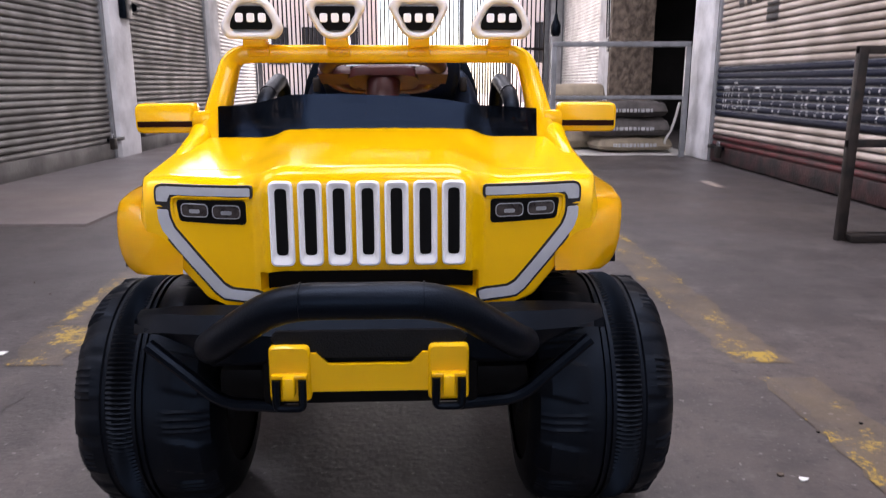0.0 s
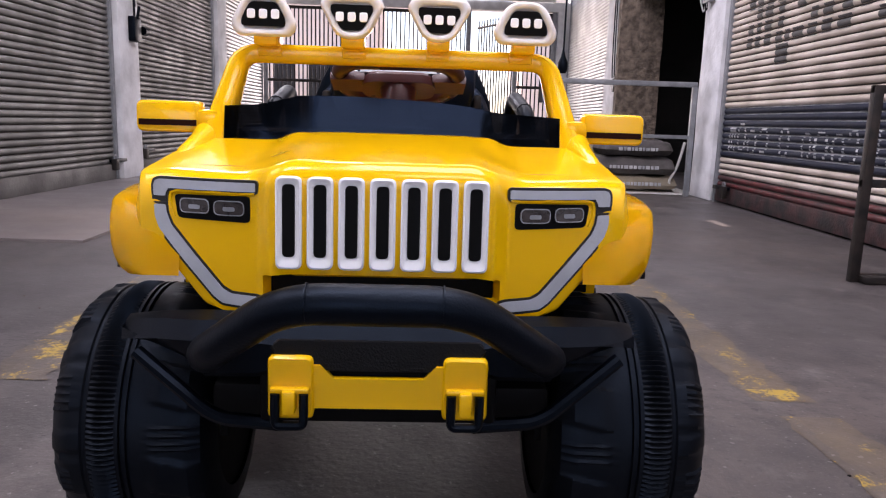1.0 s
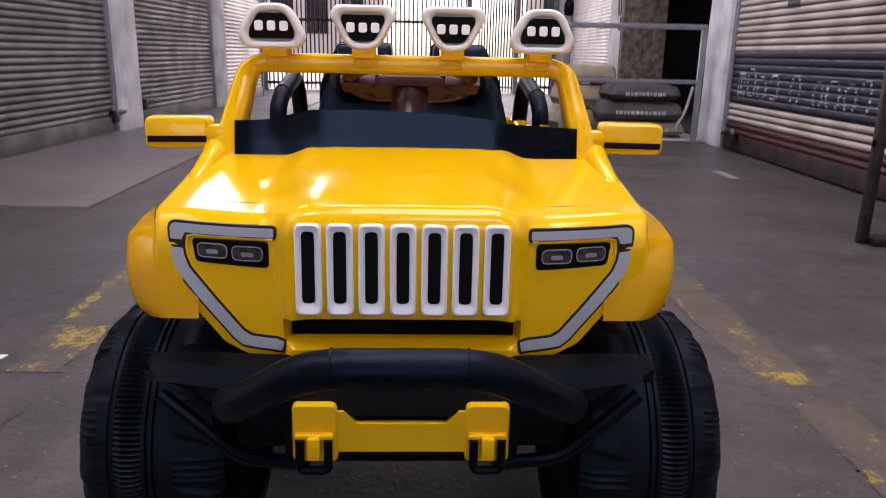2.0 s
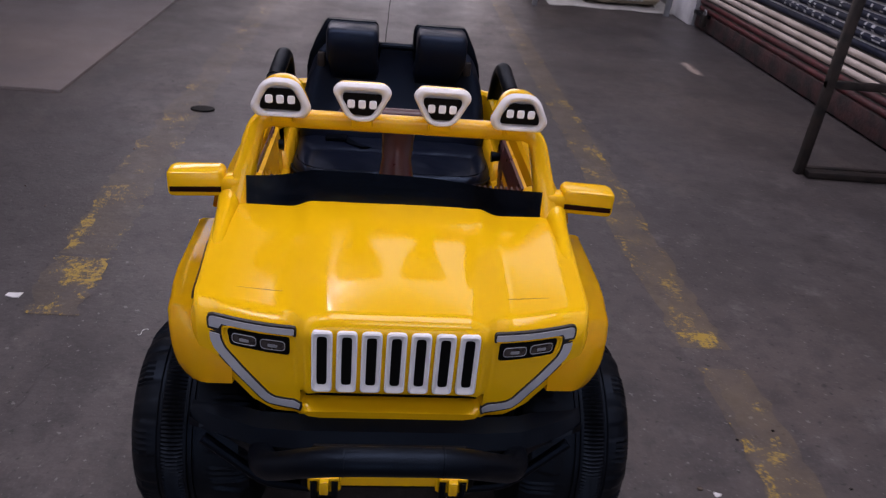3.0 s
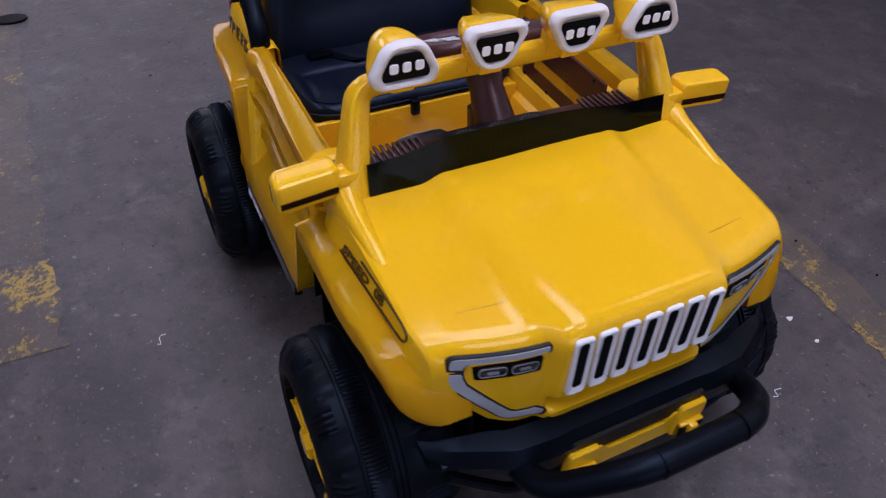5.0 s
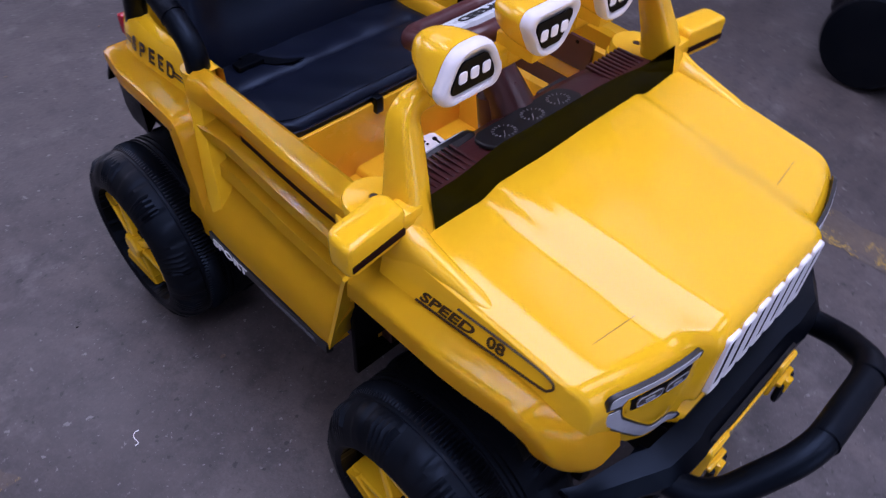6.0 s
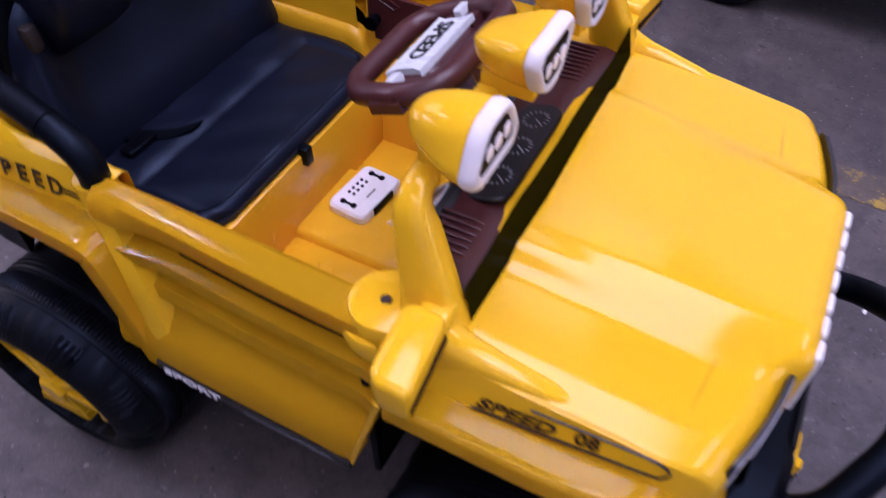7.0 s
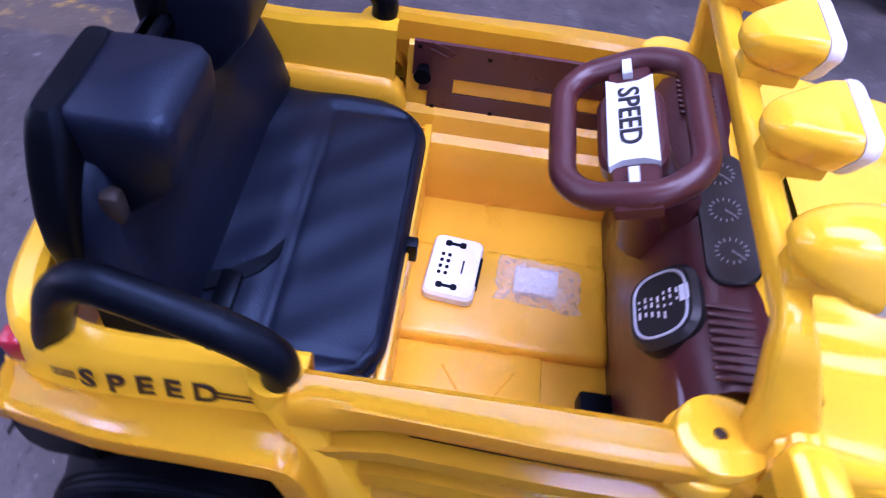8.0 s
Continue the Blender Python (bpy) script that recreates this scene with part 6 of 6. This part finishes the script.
# ---- end of the hall: barred gate, sign boards ----
GY = 12.2
gate = thing("barred_gate", (-0.4, GY, 0), "tall barred steel gate against bright daylight", "gate")
for x in (-3.0, -1.55, 0.52, 1.35, 2.0):
    part("gate_post", box(x - 0.04, x + 0.04, GY - 0.04, GY + 0.04, 0, 2.45, 0.004), STEEL_GREY, gate)
for z in (0.10, 1.15, 2.38):
    for x0, x1 in ((-2.96, -1.59), (-1.51, 0.48), (1.39, 1.96)):
        part("gate_rail", box(x0, x1, GY - 0.018, GY + 0.018, z, z + 0.05, 0.003), STEEL_DARK, gate)
bar_me = finish(box(-0.011, 0.011, -0.011, 0.011, 0.0, 2.40), STEEL_DARK)
for x0, x1 in ((-2.93, -1.62), (-1.48, 0.46), (1.42, 1.95)):
    n = int((x1 - x0) / 0.072)
    for k in range(n + 1):
        ob = new("bar", bar_me)
        ob.parent = gate
        ob.matrix_parent_inverse = gate.matrix_basis.inverted()
        ob.matrix_basis = Matrix.Translation((x0 + (x1 - x0) * k / n, GY + 0.002, 0.02))
# leaf standing open, seen at a slant
leaf = part("open_leaf", box(1.31, 1.35, GY + 0.05, GY + 0.09, 0.06, 2.3, 0.002), STEEL_GREY, gate)
for k in range(13):
    ob = new("bar", bar_me)
    ob.parent = leaf
    ob.matrix_basis = Matrix.Translation((1.30 - 0.045 * k, GY + 0.10 + 0.09 * k, 0.02))
for z in (0.1, 2.3):
    part("leaf_rail", tube([(1.32, GY + 0.08, z), (0.74, GY + 1.22, z)], 0.02, 6), STEEL_DARK, leaf)

header = box(-3.2, 2.30, GY - 0.10, GY + 0.14, 2.45, 2.60, 0.004)
solid("beam", header, WHITEWASH, "pale beam over the gate", "beam", kind="structure")
board = thing("sign_board", (-1.3, GY - 0.15, 2.62), "dark shop sign with white letters above the gate", "sign")
part("panel", box(-2.86, 0.22, GY - 0.16, GY - 0.11, 2.60, 3.40, 0.004), SIGN_DARK, board)
part("sign_letters", lettering("ACCESSORIES", 0.20, basis((-1.55, GY - 0.1605, 2.655), (1, 0, 0), (0, 0, 1)), 0.004, stretch=0.95), WHITE_PRINT, board)
board2 = thing("sign_board", (1.1, GY - 0.15, 2.62), "white and lime dealer sign above the gate", "sign")
part("panel", box(0.24, 1.98, GY - 0.16, GY - 0.11, 2.60, 3.40, 0.004), SIGN_WHITE, board2)
part("lime_band", box(0.26, 1.96, GY - 0.165, GY - 0.158, 2.80, 3.38, 0.002), SIGN_LIME, board2)
part("sign_letters", lettering("OFFICIAL DEALER", 0.115, basis((0.44, GY - 0.1605, 2.665), (1, 0, 0), (0, 0, 1)), 0.004, stretch=0.9), SIGN_DARK, board2)
part("name_bar", box(1.42, 1.82, GY - 0.164, GY - 0.158, 2.672, 2.745, 0.001), SIGN_DARK, board2)
bm = bmesh.new()
for k in range(4):
    box(0.34 + 0.40 * k, 0.60 + 0.40 * k, GY - 0.170, GY - 0.163, 2.83, 2.88, bm=bm)
part("small_print_bars", bm, SIGN_DARK, board2)
bm = box(-3.25, XL - 0.03, 10.12, 10.30, 0, 3.1)
box(-3.35, -3.20, 10.3, GY + 0.1, 0, 3.6, bm=bm)
box(-3.2, 2.6, GY - 0.09, GY + 0.12, 3.40, 4.15, bm=bm)
box(2.05, 2.30, GY - 0.10, GY + 0.12, 0, 2.45, bm=bm)
solid("wall_end", bm, WHITEWASH, "whitewashed end wall round the gate", "wall", kind="structure")

# what lies beyond the gate
for x0, x1, y0, h, lab in ((-6.0, -2.2, 24.0, 5.0, "sunlit pinkish building beyond the gate"), (2.6, 8.0, 22.0, 6.0, "sunlit pale building beyond the gate")):
    root = thing("building", ((x0 + x1) / 2, y0, 0), lab, "building")
    part("wall", box(x0, x1, y0, y0 + 5, 0, h), FACADE, root)
    part("roof", box(x0 - 0.2, x1 + 0.2, y0 - 0.2, y0 + 5.2, h, h + 0.3), FACADE, root)
    for k in range(3):
        part("window", box(x0 + 0.5 + k * 1.15, x0 + 1.2 + k * 1.15, y0 - 0.03, y0 + 0.02, 1.2, 2.4), ROOM_DARK, root)
yard = box(-25, 25, GY + 0.16, 39, -0.05, 0.004)
solid("ground", yard, OUT_GROUND, "bright dusty yard beyond the gate", "ground", kind="structure")

# unseen roof and upper walls, added to shape the light: sun hole, side gaps
PATCH = Vector((1.81, 3.55, 0))
HOLE = PATCH + SUN_DIR * (4.2 / SUN_DIR.z)


def roof_panels():
    bm = bmesh.new()
    xs = sorted({-3.4, 5.9, HOLE.x - 0.10, HOLE.x + 0.10})
    ys = sorted({-9.0, 12.5, HOLE.y - 0.15, HOLE.y + 0.15})
    for x0, x1 in zip(xs, xs[1:]):
        for y0, y1 in zip(ys, ys[1:]):
            cx, cy = (x0 + x1) / 2, (y0 + y1) / 2
            chink = abs(cx - HOLE.x) < 0.1 and abs(cy - HOLE.y) < 0.15
            if not chink:
                box(x0, x1, y0, y1, 4.15, 4.25, bm=bm)
    return bm


# unseen opaque panels added over the overhead lamps; no light passes them
for x, y, w, d in ((0.6, 0.25, 2.1, 2.5), (-1.2, -0.7, 1.3, 1.1), (0.9, 5.2, 2.7, 3.1), (1.0, -2.9, 2.1, 1.7), (-0.62, 3.6, 0.8, 1.1)):
    solid("lamp_backing", box(x - w / 2, x + w / 2, y - d / 2, y + d / 2, 4.12, 4.146), SHEET, "opaque white panel added above an area lamp", "roof light", kind="structure")
solid("ceiling", roof_panels(), ROOF_MAT, "unseen dark roof with a small hole that lets the sun in", "ceiling", kind="structure")
bm = box(XL - 0.3, XL - 0.04, -9, -1.2, 3.1, 4.15)
box(XL - 0.3, XL - 0.04, 1.6, 4.8, 3.1, 4.15, bm=bm)
box(XL - 0.3, XL - 0.04, 8.4, 12.4, 3.1, 4.15, bm=bm)
box(2.30, 2.5, 3.0, 12.4, 3.1, 4.15, bm=bm)
box(2.30, 2.5, -9, -1.2, 3.1, 4.15, bm=bm)
solid("wall_upper", bm, ROOF_MAT, "unseen upper walls under the roof, with gaps for area lamps", "wall", kind="structure")

# unseen creeper, added so its leaves break up the opening's reflection on the hood
creeper = thing("creeper", (2.24, 0.5, 3.86), "unseen leafy creeper added before the high opening", "plant")
rnd = random.Random(12)
for k in range(6):
    y = -0.05 + 0.21 * k
    stem = smooth_path([(2.215, y, 3.86), (2.20, y + rnd.uniform(-0.06, 0.06), 3.66), (2.205, y + rnd.uniform(-0.08, 0.08), 3.45), (2.20, y + rnd.uniform(-0.10, 0.10), 3.26)], 5)
    part("stem", tube(stem, 0.006, 5), STEEL_DARK, creeper)
    for j in range(2, len(stem) - 1, 2):
        side = 1 if j % 4 else -1
        tilt, length = rnd.uniform(0.3, 0.8), rnd.uniform(0.16, 0.27)
        place = basis(stem[j], (0, side * math.cos(tilt), -math.sin(tilt)), (0, side * math.sin(tilt), math.cos(tilt)))
        blade = [(length * u, 0.24 * length * math.sin(math.pi * u ** 0.8)) for u in (0.0, 0.2, 0.4, 0.6, 0.8, 1.0)]
        part("leaf", prism(blade + [(u, -v) for u, v in blade[-2:0:-1]], place, 0.002), LEAF, creeper)

# ---- small things ----
remote = thing("remote_control", (0.03, 0.615, 0.284), "white remote control with black buttons lying on the tub floor", "remote control")
rem = basis((0.028, 0.620, 0.2845), (-0.99, 0.06, 0.0), (-0.06, -0.99, 0.0))
part("case", prism(round_rect(0.104, 0.070, 0.014, 5), rem, 0.0150, 0.004), WHITE, remote, "", 40)
part("end_cap", prism(round_rect(0.050, 0.012, 0.003, 3), lambda u, v, w: rem(u, v + 0.031, w + 0.001), 0.0125, 0.001), BLACK, remote, "black end of the remote")
for su in (-1, 1):
    for dv in (-0.010, 0.010):
        part("button", prism(round_rect(0.009, 0.009, 0.0044, 5), lambda u, v, w, su=su, dv=dv: rem(u + su * 0.036, v - 0.004 + dv, 0.0150 + w), 0.0022, 0.0006), BLACK, remote)
    part("button_bridge", prism(round_rect(0.004, 0.016, 0.001, 2), lambda u, v, w, su=su: rem(u + su * 0.036, v - 0.004, 0.0150 + w), 0.0012), BLACK, remote)
for u0 in (-0.016, -0.0055, 0.005, 0.0155):
    for dv in (-0.012, -0.003):
        part("small_button", prism(round_rect(0.005, 0.005, 0.0024, 4), lambda u, v, w, u0=u0, dv=dv: rem(u + u0, v - 0.006 + dv, 0.0150 + w), 0.0016, 0.0004), BLACK, remote)
part("print_bar", prism(round_rect(0.022, 0.0025, 0.0006, 2), lambda u, v, w: rem(u, v + 0.012, 0.0150 + w), 0.0006), INK_BLACK, remote)

bag = thing("plastic_bag", (0.018, 0.515, 0.284), "clear plastic bag with folded white papers inside", "bag")
bm = bmesh.new()
bmesh.ops.create_grid(bm, x_segments=22, y_segments=18, size=1.0)
for v in bm.verts:
    u, w = v.co.x, v.co.y
    puff = max(0.0, (1 - u ** 4) * (1 - w ** 4))
    v.co = Vector((0.030 + u * (0.038 + 0.005 * noise.noise(Vector((w * 2.5, 3, 0)))) + 0.004 * w, 0.502 + w * (0.058 + 0.006 * noise.noise(Vector((u * 2.5, 0, 5)))), 0.2865 + 0.017 * puff + 0.007 * noise.fractal(Vector((u * 3.5, w * 3.5, 1)), 0.7, 2, 4) * puff))
part("film", bm, CLEAR, bag, "crinkled clear film", 180)
part("papers", box(0.008, 0.052, 0.476, 0.536, 0.2855, 0.2945, 0.002), PAPER, bag, "folded white papers")

rnd = random.Random(31)
for x, y, s in ((-0.926, 0.757, 0.026), (0.46, -0.17, 0.009), (0.649, 0.201, 0.010), (0.658, 0.132, 0.007)):
    pts = []
    for k in range(7):
        a = 2 * math.pi * k / 7 + rnd.uniform(-0.3, 0.3)
        r = s * rnd.uniform(0.5, 1.0)
        pts.append((x + r * math.cos(a), y + r * 0.7 * math.sin(a)))
    bm = prism(pts, lambda u, v, w: Vector((u, v, 0.001 + w)), 0.002)
    solid("paper_scrap", bm, PAPER, "small torn scrap of white paper on the floor", "litter", "litter on the floor")
for x, y, ang in ((0.487, 0.063, 0.3), (-0.583, 0.635, 0.9)):
    pts = [(x + 0.009 * k * math.cos(ang) + rnd.uniform(-0.006, 0.006), y + 0.009 * k * math.sin(ang) + rnd.uniform(-0.006, 0.006), 0.0014) for k in range(-2, 3)]
    solid("thread", tube(smooth_path(pts, 4), 0.0008, 5), PAPER, "short white thread lying on the floor", "litter", "litter on the floor")
bm = prism([(-0.83 + 0.050 * math.cos(a), 2.19 + 0.034 * math.sin(a)) for a in [2 * math.pi * k / 24 for k in range(24)]], lambda u, v, w: Vector((u, v, 0.0012 + w)), 0.006, 0.002)
solid("lid", bm, DARK, "dark oval lid set in the floor", "lid")
for k in range(34):
    x, y = rnd.uniform(-1.3, 1.2), rnd.uniform(-0.6, 2.6)
    s = rnd.uniform(0.003, 0.007)
    bm = bmesh.new()
    bmesh.ops.create_icosphere(bm, subdivisions=1, radius=s, matrix=Matrix.Translation((x, y, s * 0.4)) @ Matrix.Diagonal((1, rnd.uniform(0.5, 0.9), 0.5, 1)))
    solid("pebble", bm, PLASTER if k % 3 else DARK, "small crumb of grit on the floor", "grit", "grit on the floor")
